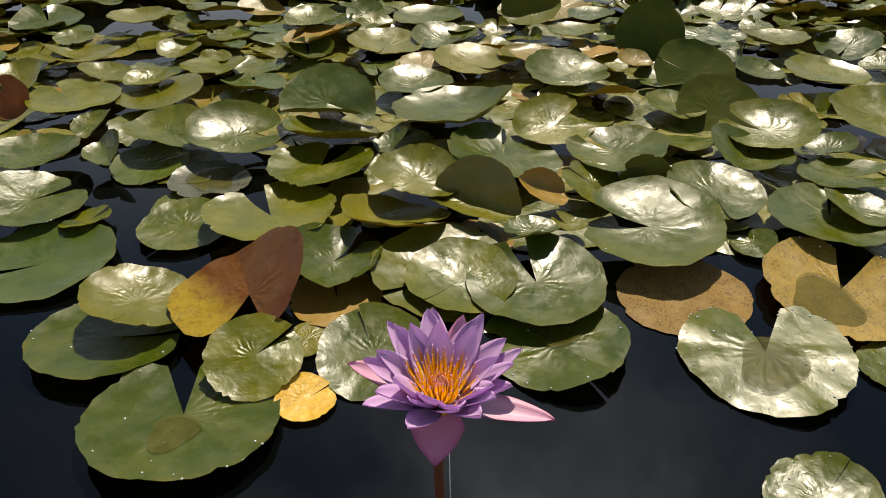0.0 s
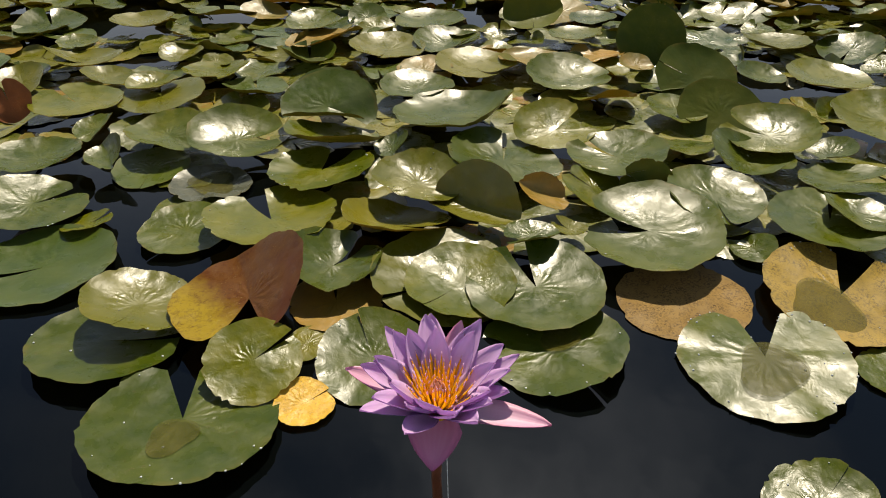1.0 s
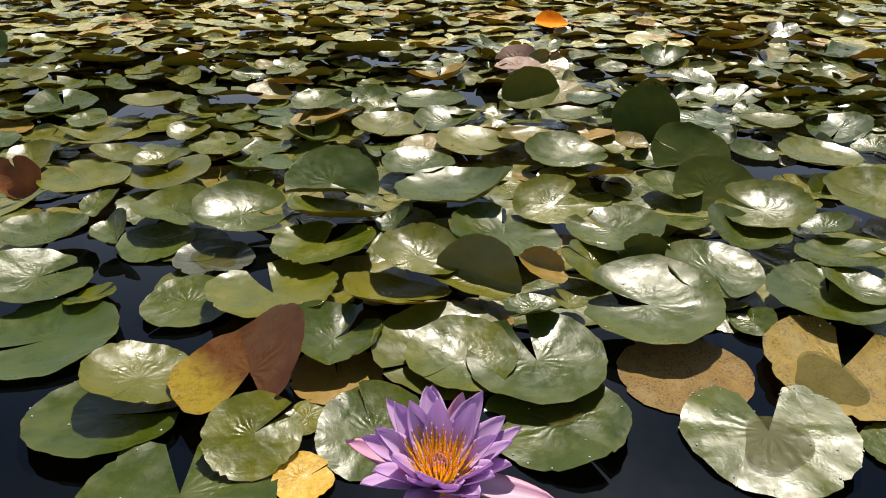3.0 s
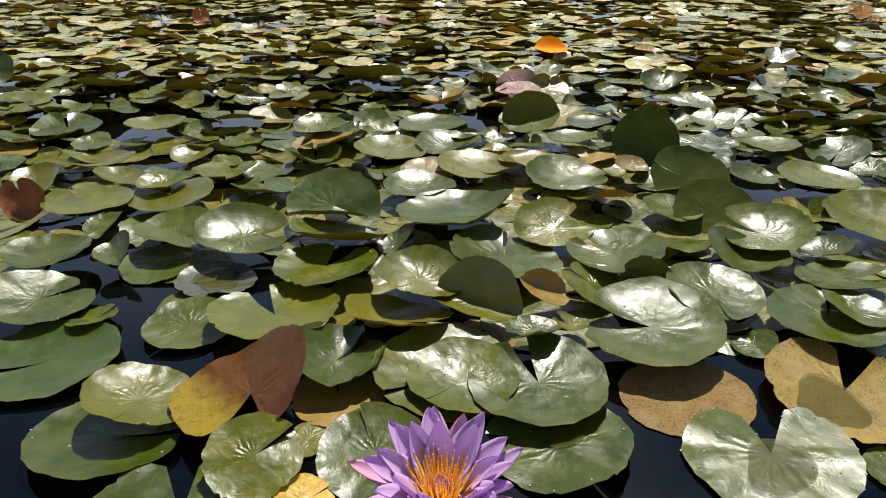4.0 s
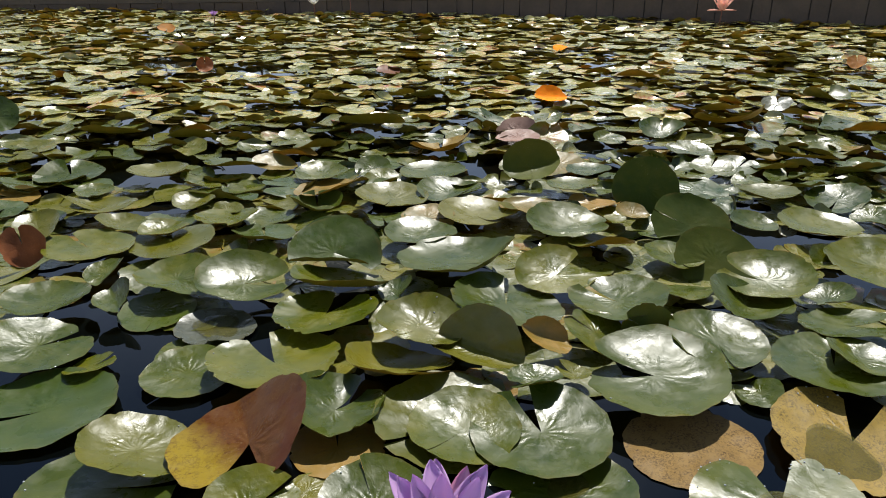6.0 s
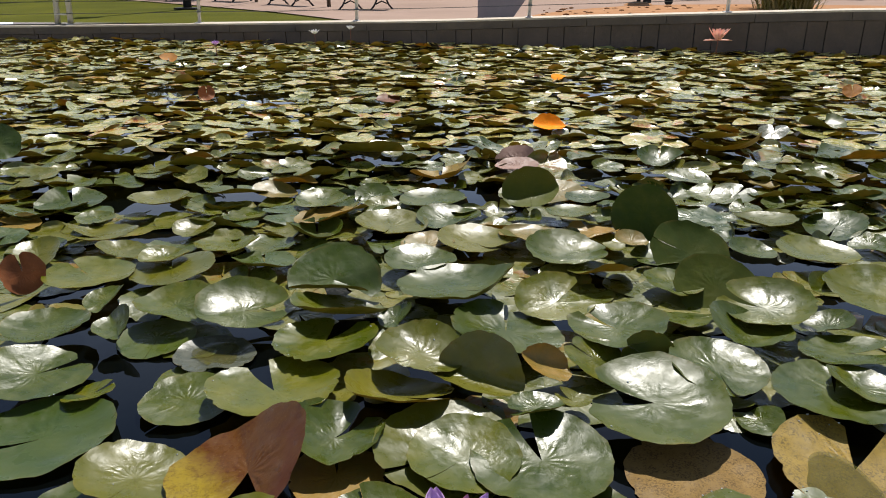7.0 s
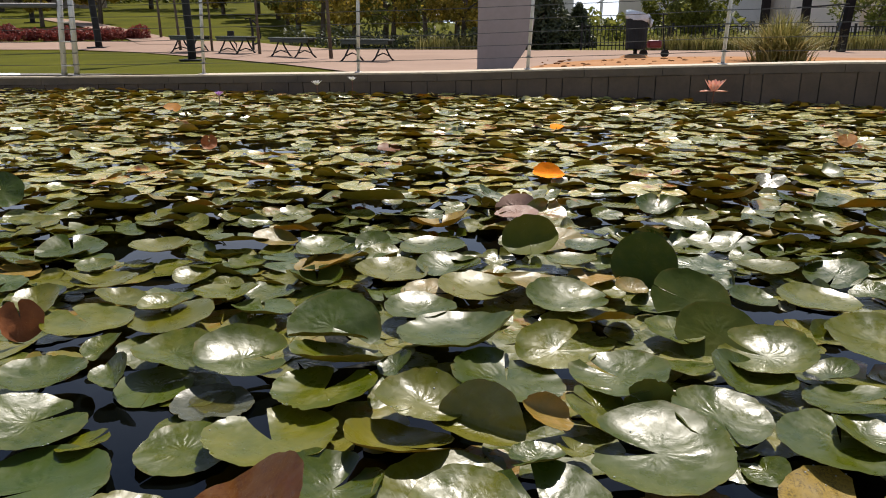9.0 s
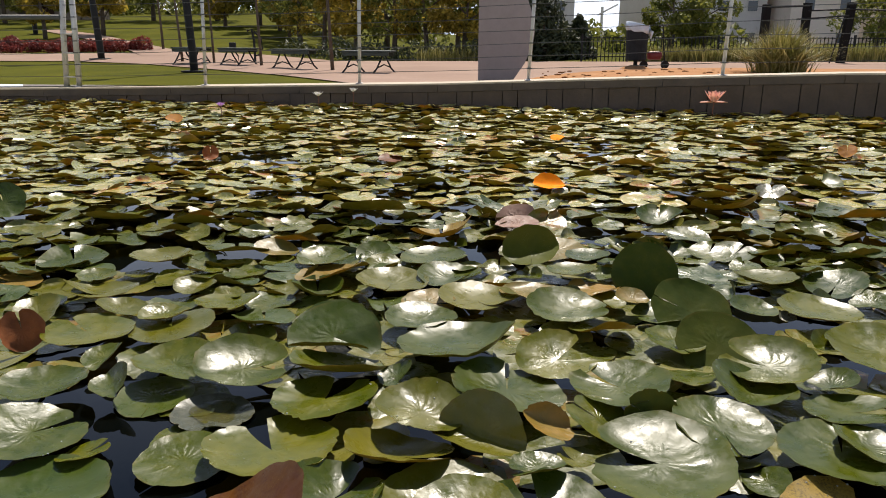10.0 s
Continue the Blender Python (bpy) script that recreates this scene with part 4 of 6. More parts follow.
# ---- water beads on the wet pads ----
# bead colour is whitish and only half clear: the sun's sparkle painted in
bead_m = Mat("water_bead_glint", 0.12, spec=1.0)
bead_m.colour((0.72, 0.76, 0.74))
bead_m.b.inputs["Transmission Weight"].default_value = 0.45
bead_m.b.inputs["IOR"].default_value = 1.33
rnd = random.Random(17)
bm = bmesh.new()
for p in BEADS:
    q = bmesh.ops.create_icosphere(bm, subdivisions=1, radius=rnd.uniform(0.0010, 0.0028))
    bmesh.ops.transform(bm, matrix=Matrix.Translation(p + Vector((0, 0, 0.0008))) @ Matrix.Diagonal((1, 1, 0.7, 1)), verts=q["verts"])
tagged(new("water_beads", from_bm("water_beads", bm, bead_m.m, True)), "small water beads on the wet pads, whitened for their glint", "water beads", kind="stuff")

# ---- ground, path, soil ----
GROUND = 0.26


def hill(x, y):
    """The park is level by the path, and a lawn climbs behind it on one side."""
    f = min(max((-2.0 - x) / 5.0, 0.0), 1.0)
    return GROUND + 0.062 * min(max(0.0, y - 20.0), 40.0) * f * f * (3 - 2 * f)


def sheet(name, outline, z, mat):
    """A flat patch of ground from its outline."""
    bm = bmesh.new()
    bm.faces.new([bm.verts.new((x, y, z)) for x, y in outline])
    bmesh.ops.triangulate(bm, faces=bm.faces[:])
    return new(name, from_bm(name, bm, mat))


verts, faces = [], []
xs = [-900, -300, -100, -60] + [-40 + 1.5 * i for i in range(41)] + [24, 30, 40, 60, 100, 300, 900]
ys = [11.2 + 1.0 * i for i in range(50)] + [70, 90, 200, 500, 1500]
for y in ys:
    for x in xs:
        verts.append((x, max(y, on_wall(min(max(x, -30), 13))[0] + 0.15) if y < 11.5 else y, hill(x, y) - 0.008))
for j in range(len(ys) - 1):
    for i in range(len(xs) - 1):
        a = j * len(xs) + i
        faces.append((a, a + 1, a + len(xs) + 1, a + len(xs)))
tagged(new("ground", mesh_of("ground", verts, faces, [LAWN], smooth=True)), "mown green park lawn", "lawn", kind="structure")
PATH_NEAR = [(-34, 20.4), (-11.8, 20.45), (-9.9, 20.5), (-7.7, 19.6), (-4.58, 16.1), (-3.0, 14.2), (-1.48, 11.95), (-1.0, 11.6), (6, 11.2), (40, 9.5)]
PATH_FAR = [(-34, 22.6), (-13.0, 22.7), (-11.0, 22.8), (-9.0, 22.9), (-7.0, 23.2), (-5.4, 23.0), (-3.0, 21.6), (0.8, 21.95), (8.1, 21.8), (40, 23.0)]
BRANCH_A = [(-8.6, 21.9), (-9.6, 23.6), (-10.8, 25.2), (-13.3, 28.7), (-17.3, 33.5)]
BRANCH_B = [(-6.4, 21.9), (-7.9, 23.3), (-10.4, 26.6), (-14.1, 31.4), (-17.0, 34.3)]


def ribbon(name, near, far, z, mat):
    n = len(near)
    verts = [(x, y, hill(x, y) + z) for x, y in near] + [(x, y, hill(x, y) + z) for x, y in far]
    return new(name, mesh_of(name, verts, [(i, i + 1, n + i + 1, n + i) for i in range(n - 1)], [mat]))


tagged(ribbon("path", PATH_NEAR, PATH_FAR, 0.012, PAVING), "pale pink paved park path", "path", kind="structure")
tagged(ribbon("path_branch", BRANCH_B, BRANCH_A, 0.03, PAVING), "pink path climbing across the lawn", "path", kind="structure")
SOIL = speckled("orange_soil", (0.26, 0.125, 0.05), (0.40, 0.22, 0.11), 2.0, 0.95, 0.7, fine=14, spec=0.05)
tagged(sheet("soil_bed", [(1.3, 12.5), (1.6, 13.4), (2.3, 14.7), (3.0, 15.6), (3.9, 16.6), (5.0, 17.2), (6.5, 17.4), (9.0, 16.9), (11, 16.2), (11, 14.3), (7, 13.0), (4, 12.3)],
             GROUND + 0.03, SOIL), "bare orange soil bed beside the path", "soil", kind="structure")

# clods and dark roots on the bare soil
rnd = random.Random(31)
bm = bmesh.new()
for k in range(45):
    x = rnd.uniform(1.6, 6.2)
    y = 13.3 + (x - 2.1) * 0.42 + rnd.uniform(-0.2, 2.2)
    if y < on_wall(x)[0] + 0.7:
        continue
    r = rnd.uniform(0.012, 0.04)
    q = bmesh.ops.create_icosphere(bm, subdivisions=1, radius=r)
    bmesh.ops.transform(bm, matrix=Matrix.Translation((x, y, GROUND + 0.03 + r * 0.2)) @ Matrix.Diagonal((rnd.uniform(1, 2.4), 1, 0.6, 1)), verts=q["verts"])
CLOD = speckled("soil_clod", (0.10, 0.045, 0.018), (0.24, 0.12, 0.05), 9.0, 0.95, 0.6, spec=0.05)
tagged(new("soil_clods", from_bm("soil_clods", bm, CLOD)), "loose clods on the orange soil bed", "soil", kind="stuff")

# ---- pond wall ----
def strip(name, along, z0, z1, back0, back1, mat, top_over=0.0):
    """A run of wall with thickness; z0 and z1 are heights below the top (or a floor given as a number under -0.3)."""
    bm = bmesh.new()
    rows = []
    for x in along:
        y, top, a = on_wall(x)
        nx, ny = -math.sin(a), math.cos(a)
        lo = z0 if z0 < -0.3 else top - z0
        rows.append([bm.verts.new((x + nx * b, y + ny * b, z)) for b, z in ((back0, lo), (back1, lo), (back1, top - z1), (back0, top - z1))])
    for p, q in zip(rows, rows[1:]):
        for i in range(4):
            bm.faces.new((p[i], q[i], q[(i + 1) % 4], p[(i + 1) % 4]))
    bm.faces.new(rows[0])
    bm.faces.new(rows[-1][::-1])
    bmesh.ops.recalc_face_normals(bm, faces=bm.faces[:])
    return from_bm(name, bm, mat)


knots = [-30, -6.7, -3.28, 0, 2.4, 5.4, 13.0]
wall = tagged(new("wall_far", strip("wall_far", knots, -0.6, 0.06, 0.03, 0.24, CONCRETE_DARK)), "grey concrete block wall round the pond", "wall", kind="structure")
bm = bmesh.new()
box(bm, 13.0, -3.0, -0.6, 13.25, 7.2, 0.6)
tagged(new("wall_right", from_bm("wall_right", bm, CONCRETE)), "grey concrete pond wall", "wall", kind="structure")
bm = bmesh.new()
box(bm, -30.2, -3.0, -0.6, -30.0, 13.2, 0.16)
tagged(new("wall_left", from_bm("wall_left", bm, CONCRETE)), "grey concrete pond wall", "wall", kind="structure")
bm = bmesh.new()
box(bm, -30, -3.2, -0.6, 13.2, -3.0, 0.3)
tagged(new("wall_near", from_bm("wall_near", bm, CONCRETE)), "grey concrete pond wall", "wall", kind="structure")
rnd = random.Random(3)
x = -12.0
k = 0
while x < 10.0:
    w = (0.40, 0.21)[k % 2] * rnd.uniform(0.95, 1.06)
    part("block", strip("block", [x + 0.006, x + w - 0.006], -0.32, 0.125, 0.0 + rnd.uniform(0, 0.006), 0.028, CONCRETE), None, wall)
    x += w
    k += 1
x = -12.0
while x < 10.0:
    w = rnd.uniform(0.95, 1.05)
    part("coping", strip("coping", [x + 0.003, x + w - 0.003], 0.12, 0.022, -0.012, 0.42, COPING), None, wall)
    part("cap", strip("cap", [x, x + w], 0.022, 0.0, -0.016, 0.43, CAP_SUNLIT), None, wall, "thin capping, sunlight put into its pale colour")
    x += w
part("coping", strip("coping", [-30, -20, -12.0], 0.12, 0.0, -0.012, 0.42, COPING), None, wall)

# ---- fence on the wall ----
STEEL = speckled("galvanised_steel", (0.42, 0.40, 0.37), (0.58, 0.56, 0.52), 6.0, 0.5, 0.15, metal=0.4)
WIRE = speckled("dark_wire", (0.05, 0.05, 0.05), (0.10, 0.10, 0.09), 8.0, 0.5, 0.1)
fence = tagged(new("wire_fence"), "grey steel posts with taut wires on the wall", "fence")


def fence_foot(x):
    y, z, a = on_wall(x)
    return Vector((x - math.sin(a) * 0.2, y + math.cos(a) * 0.2, z))


posts = [(-9.5, 0.02), (-7.6, 0.0), (-5.62, 0.06), (-3.64, 0.06), (-1.29, 0.03), (1.12, 0.07), (3.58, 0.04), (6.2, 0.03), (8.6, 0.0)]
for x, lean in posts:
    p = fence_foot(x)
    bm = bmesh.new()
    tube(bm, [p, p + Vector((lean * 0.6, 0, 0.85)), p + Vector((lean, 0, 1.7))], 0.025 if x > -5 else 0.042, 10)
    box(bm, p.x - 0.05, p.y - 0.05, p.z, p.x + 0.05, p.y + 0.05, p.z + 0.012, 0.003)
    post = part("post", bm, STEEL, fence, smooth=True)
    for k in range(9):
        bm = bmesh.new()
        z = 0.16 + 0.172 * k
        box(bm, p.x + lean * z / 1.7 - 0.036, p.y - 0.04, p.z + z - 0.008, p.x + lean * z / 1.7 + 0.036, p.y + 0.036, p.z + z + 0.008)
        part("clip", bm, WIRE, post)
for k in range(9):
    z = 0.16 + 0.172 * k
    pts = []
    for (xa, la), (xb, lb) in zip(posts, posts[1:]):
        a, b = fence_foot(xa) + Vector((la * z / 1.7, -0.03, z)), fence_foot(xb) + Vector((lb * z / 1.7, -0.03, z))
        pts += [a, (a + b) / 2 - Vector((0, 0, 0.006 + 0.004 * (k % 3)))]
    pts.append(fence_foot(posts[-1][0]) + Vector((0, -0.03, z)))
    bm = bmesh.new()
    tube(bm, pts, 0.0045, 5)
    part("wire", bm, WIRE, fence)
# the braced gate post with its top rail
gate = tagged(new("gate_frame"), "weathered steel gate post with a dark top rail", "gate")
p = fence_foot(-5.82)
bm = bmesh.new()
tube(bm, [p, p + Vector((0.05, 0, 0.8)), p + Vector((0.15, 0, 1.7))], 0.042, 10)
part("post", bm, STEEL, gate, smooth=True)
bm = bmesh.new()
tube(bm, [p + Vector((0.05, -0.02, 1.02)), p + Vector((-4.4, 0.3, 1.02))], 0.036, 8)
part("rail", bm, WIRE, gate, smooth=True)
for z in (0.15, 0.5, 0.78):
    bm = bmesh.new()
    tube(bm, [p + Vector((-0.02 + 0.07 * z, -0.04, z)), p + Vector((0.17 + 0.05 * z, -0.04, z))], 0.012, 6)
    part("bracket", bm, STEEL, gate)

# ---- park things ----
IRON = speckled("black_iron", (0.012, 0.012, 0.012), (0.03, 0.03, 0.028), 5.0, 0.6, 0.1, spec=0.12)
BENCH = speckled("dark_bench_slats", (0.02, 0.028, 0.022), (0.05, 0.06, 0.048), 5.0, 0.6, 0.2, stretch=(1, 8, 8))
SLAB = speckled("mauve_plaster", (0.24, 0.195, 0.18), (0.32, 0.265, 0.245), 1.2, 0.8, 0.25)
BARK = speckled("tree_bark", (0.045, 0.032, 0.022), (0.13, 0.095, 0.065), 4.0, 0.9, 0.8, stretch=(6, 6, 1))
PLASTIC = speckled("dark_bin_body", (0.012, 0.014, 0.015), (0.028, 0.03, 0.032), 5.0, 0.75, 0.1, spec=0.12)
BAG = speckled("pale_blue_bag", (0.34, 0.42, 0.52), (0.62, 0.68, 0.74), 8.0, 0.35, 0.6)
RED = speckled("red_paint", (0.10, 0.010, 0.012), (0.18, 0.018, 0.018), 6.0, 0.4, 0.05)


def bench(x0, y0, x1, y1):
    """A flat slatted bench on two pairs of splayed iron legs."""
    a = math.atan2(y1 - y0, x1 - x0)
    span = math.hypot(x1 - x0, y1 - y0)
    ob = tagged(new("park_bench"), "dark slatted park bench on splayed iron legs", "bench", "benches along the path")
    ob.matrix_world = pose((x0 + x1) / 2, (y0 + y1) / 2, GROUND, 0, 0, math.degrees(a))
    over = span / 2 + 0.06
    for k in range(5):
        bm = bmesh.new()
        box(bm, -over, -0.2 + k * 0.085, 0.40, over, -0.2 + k * 0.085 + 0.07, 0.435, 0.006)
        part("slat", bm, BENCH, ob)
    for sy in (-0.19, 0.20):
        bm = bmesh.new()
        box(bm, -over + 0.04, sy - 0.015, 0.335, over - 0.04, sy + 0.015, 0.398, 0.004)
        part("seat_beam", bm, BENCH, ob)
    for sx in (-span / 2 + 0.13, span / 2 - 0.13):
        bm = bmesh.new()
        for sy in (-1, 1):
            tube(bm, [(sx, sy * 0.05, 0.40), (sx + 0.04 * sy, sy * 0.10, 0.25), (sx + 0.10 * sy, sy * 0.17, 0.09), (sx + 0.17 * sy, sy * 0.22, 0.0)], 0.018, 6)
        tube(bm, [(sx - 0.07, -0.14, 0.12), (sx, 0, 0.17), (sx + 0.07, 0.14, 0.12)], 0.013, 6)
        part("leg", bm, IRON, ob, smooth=True)
    return ob


for q in ((-6.5, 18.9, -5.75, 18.5), (-5.15, 18.05, -4.45, 17.8), (-3.64, 16.68, -2.85, 16.48), (-1.95, 15.3, -1.08, 15.12)):
    bench(*q)


def lamp_post(x, y, lean, r, label):
    ob = tagged(new("lamp_post"), label, "lamp post")
    ob.location = (x, y, hill(x, y))
    bm = bmesh.new()
    tube(bm, [(0, 0, 0), (0, 0, 0.25), (lean * 0.3, 0, 1.4), (lean, 0, 4.2)], [r, r, r * 0.92, r * 0.7], 14)
    part("pole", bm, IRON, ob, smooth=True)
    bm = bmesh.new()
    box(bm, -r * 2.6, -r * 2.6, 0, r * 2.6, r * 2.6, 0.03, 0.006)
    part("base_plate", bm, IRON, ob)
    bm = bmesh.new()
    tube(bm, [(lean, 0, 4.2), (lean, 0, 4.25), (lean, 0, 4.55), (lean, 0, 4.62)], [r, 0.2, 0.16, 0.03], 14)
    part("lantern", bm, IRON, ob, smooth=True)


lamp_post(-5.08, 15.57, -0.15, 0.08, "dark iron lamp post beside the path")
lamp_post(-9.38, 21.08, -0.2, 0.09, "dark iron lamp post by the red hedge")
lamp_post(-16.5, 31.4, 0.0, 0.09, "distant dark lamp post on the lawn")


def sapling_pole(x, y, h, lean, r=0.03):
    ob = tagged(new("sapling"), "thin bare sapling trunk by the path", "sapling", "saplings by the path")
    ob.location = (x, y, hill(x, y))
    bm = bmesh.new()
    tube(bm, [(0, 0, 0), (lean * 0.3, 0.02, h * 0.3), (lean * 0.5, -0.02, h * 0.6), (lean, 0, h)], [r * 1.3, r, r * 0.8, r * 0.4], 8)
    for k in range(5):
        z = h * (0.45 + 0.1 * k)
        a = k * 2.1
        tube(bm, [(lean * z / h, 0, z), (lean * z / h + 0.35 * math.cos(a), 0.35 * math.sin(a), z + 0.4)], [r * 0.45, r * 0.15], 5)
    part("trunk", bm, BARK, ob, smooth=True)


for q in ((-4.17, 17.5, 3.2, -0.1, 0.028), (-2.38, 16.25, 3.4, -0.15, 0.032), (-6.7, 19.7, 3.0, -0.15, 0.03), (-8.8, 24.2, 2.6, -0.05, 0.035), (-5.6, 18.7, 2.8, -0.05, 0.025)):
    sapling_pole(*q)

# a slab with a chamfered foot
ob = tagged(new("standing_slab"), "tall mauve-grey standing slab with a cut corner", "slab")
bm = bmesh.new()
outline = [(0.53, GROUND), (1.09, GROUND), (1.29, 0.55), (1.41, 0.85), (1.44, 1.05), (1.40, 1.3), (1.32, 1.52), (1.2, 1.75), (1.15, 2.4), (0.53, 2.4)]
f = bm.faces.new([bm.verts.new((px, 12.6, pz)) for px, pz in outline])
ext = bmesh.ops.extrude_face_region(bm, geom=[f])
bmesh.ops.translate(bm, vec=(0.03, 0.28, 0), verts=[v for v in ext["geom"] if isinstance(v, bmesh.types.BMVert)])
bmesh.ops.recalc_face_normals(bm, faces=bm.faces[:])
part("body", bm, SLAB, ob)

# bin
ob = tagged(new("litter_bin"), "dark round litter bin with a pale blue bag, on a post", "bin")
ob.location = (4.22, 17.2, GROUND)
bm = bmesh.new()
tube(bm, [(0, 0, 0.19), (0, 0, 0.21), (0, 0, 0.82), (0, 0, 0.84)], [0.20, 0.22, 0.245, 0.24], 20)
part("body", bm, PLASTIC, ob, smooth=False)
bm = bmesh.new()
tube(bm, [(0, 0, 0.80), (0.01, 0, 0.85), (-0.01, 0, 0.92), (0.0, 0, 0.97)], [0.252, 0.262, 0.255, 0.262], 18)
for v in bm.verts:
    v.co += Vector((0.02 * noise.noise(v.co * 14), 0.02 * noise.noise(v.co * 14 + Vector((5, 0, 0))), 0.03 * noise.noise(v.co * 9)))
tube(bm, [(0.235, -0.1, 0.88), (0.28, -0.12, 0.80), (0.26, -0.13, 0.66)], [0.04, 0.05, 0.02], 7)
part("bag", bm, BAG, ob, "crumpled pale blue bag", smooth=True)
bm = bmesh.new()
tube(bm, [(0, 0, 0), (0, 0, 0.20)], 0.045, 10)
part("post", bm, IRON, ob, smooth=True)
bm = bmesh.new()
tube(bm, [(0, 0, 0), (0, 0, 0.05), (0, 0, 0.09)], [0.36, 0.26, 0.10], 18)
part("footing", bm, SOIL, ob, "heap of soil round the post")

# scooter
ob = tagged(new("kick_scooter"), "red kick scooter leaning beside the bin", "scooter")
ob.location = (4.68, 17.5, GROUND)
bm = bmesh.new()
tube(bm, [(0.28, 0, 0.1), (0.22, 0, 0.5), (0.18, 0, 0.92)], 0.018, 8)
part("stem", bm, IRON, ob)
bm = bmesh.new()
tube(bm, [(0.06, -0.1, 0.93), (0.18, 0, 0.94), (0.30, 0.1, 0.93)], 0.016, 8)
part("handlebar", bm, IRON, ob)
bm = bmesh.new()
box(bm, -0.14, -0.07, 0.20, 0.20, 0.07, 0.38, 0.06)
part("fairing", bm, RED, ob, "red painted body")
for dx in (-0.2, 0.28):
    bm = bmesh.new()
    r = bmesh.ops.create_cone(bm, cap_ends=True, segments=16, radius1=0.09, radius2=0.09, depth=0.05)
    bmesh.ops.transform(bm, matrix=pose(dx, 0, 0.09, 90, 0, 0), verts=r["verts"])
    part("wheel", bm, IRON, ob)

# exercise bar and sign by the lawn
ob = tagged(new("exercise_machine"), "dark metal exercise machine with a looped bar", "exercise machine")
ob.location = (-4.75, 19.3, GROUND)
bm = bmesh.new()
tube(bm, [(0, 0, 0), (0, 0, 0.6), (-0.04, 0, 0.85), (-0.16, 0, 0.82)], 0.03, 8)
part("post", bm, IRON, ob)
bm = bmesh.new()
tube(bm, [(0.02, 0, 0.80), (0.18, 0, 0.62), (0.20, 0, 0.40), (0.10, 0, 0.24), (0, 0, 0.22)], 0.022, 8)
part("loop_bar", bm, IRON, ob)
bm = bmesh.new()
box(bm, -0.62, -0.05, 0.36, -0.46, 0.05, 0.54, 0.02, pose(0, 0, 0, 0, 0, 0))
tube(bm, [(-0.52, 0, 0.36), (-0.42, 0, 0.22), (-0.4, 0, 0.0)], 0.02, 6)
part("seat", bm, IRON, ob)

# rough stone blocks that hold the slope, and a low brown shed between them
STONE = speckled("rough_stone", (0.17, 0.135, 0.10), (0.30, 0.25, 0.19), 1.5, 0.9, 0.6, spec=0.1)
SHED = speckled("brown_boards", (0.030, 0.016, 0.013), (0.060, 0.032, 0.024), 1.0, 0.8, 0.3, spec=0.1)
rnd = random.Random(41)
for x0, x1, h in ((-26.4, -25.0, 0.62), (-25.0, -23.7, 0.55), (-21.8, -20.3, 0.58), (-20.3, -19.0, 0.50)):
    ob = tagged(new("stone_block"), "rough pale stone block holding the slope", "stone", "stone blocks on the slope")
    bm = bmesh.new()
    z0 = hill(x0, 44)
    box(bm, x0 + 0.03, 43.6, z0 - 0.4, x1 - 0.03, 44.6, z0 + h, 0.08)
    for v in bm.verts:
        v.co += Vector([0.08 * noise.noise(v.co * 1.3 + Vector((k * 9, 0, 0))) for k in range(3)])
    part("body", bm, STONE, ob)
ob = tagged(new("shed"), "low dark brown shed on the slope", "shed")
bm = bmesh.new()
shed_z = hill(-22.7, 44)
box(bm, -23.5, 44.0, shed_z - 0.5, -21.9, 46.0, shed_z + 0.95, 0.02)
part("wall", bm, SHED, ob)
bm = bmesh.new()
box(bm, -23.7, 43.8, shed_z + 0.95, -21.7, 46.2, shed_z + 1.05, 0.03)
part("roof", bm, SHED, ob)

# ---- plants of the park ----
def leaf_mat(name, stops, glow=0.25):
    m = Mat(name, 0.55, spec=0.3)
    rnd_ = m.node("ShaderNodeNewGeometry").outputs["Random Per Island"]
    f = m.math("ADD", m.math("MULTIPLY", rnd_, 0.6), m.math("MULTIPLY", m.noise(0.7, 3), 0.4))
    col = m.ramp(f, stops)
    m.colour(col)
    tr = m.node("ShaderNodeBsdfTranslucent")
    m.link(col, tr.inputs[0])
    both = m.node("ShaderNodeMixShader")
    both.inputs[0].default_value = glow
    m.link(m.b.outputs[0], both.inputs[1]), m.link(tr.outputs[0], both.inputs[2])
    m.link(both.outputs[0], m.t.nodes["Material Output"].inputs[0])
    return m.m


TREE_GREEN = leaf_mat("tree_leaves_green", [(0.2, (0.07, 0.085, 0.014)), (0.8, (0.22, 0.22, 0.04))], 0.45)
TREE_YELLOW = leaf_mat("tree_leaves_yellow", [(0.2, (0.17, 0.13, 0.014)), (0.8, (0.45, 0.33, 0.045))], 0.5)
TREE_DARK = leaf_mat("conifer_needles", [(0.2, (0.030, 0.040, 0.020)), (0.8, (0.085, 0.095, 0.045))], 0.2)
HEDGE_RED = leaf_mat("red_hedge_leaves", [(0.2, (0.110, 0.022, 0.017)), (0.8, (0.24, 0.052, 0.040))], 0.4)
REED = leaf_mat("dry_grass_blades", [(0.15, (0.10, 0.10, 0.02)), (0.55, (0.22, 0.20, 0.05)), (0.9, (0.45, 0.37, 0.16))], 0.3)


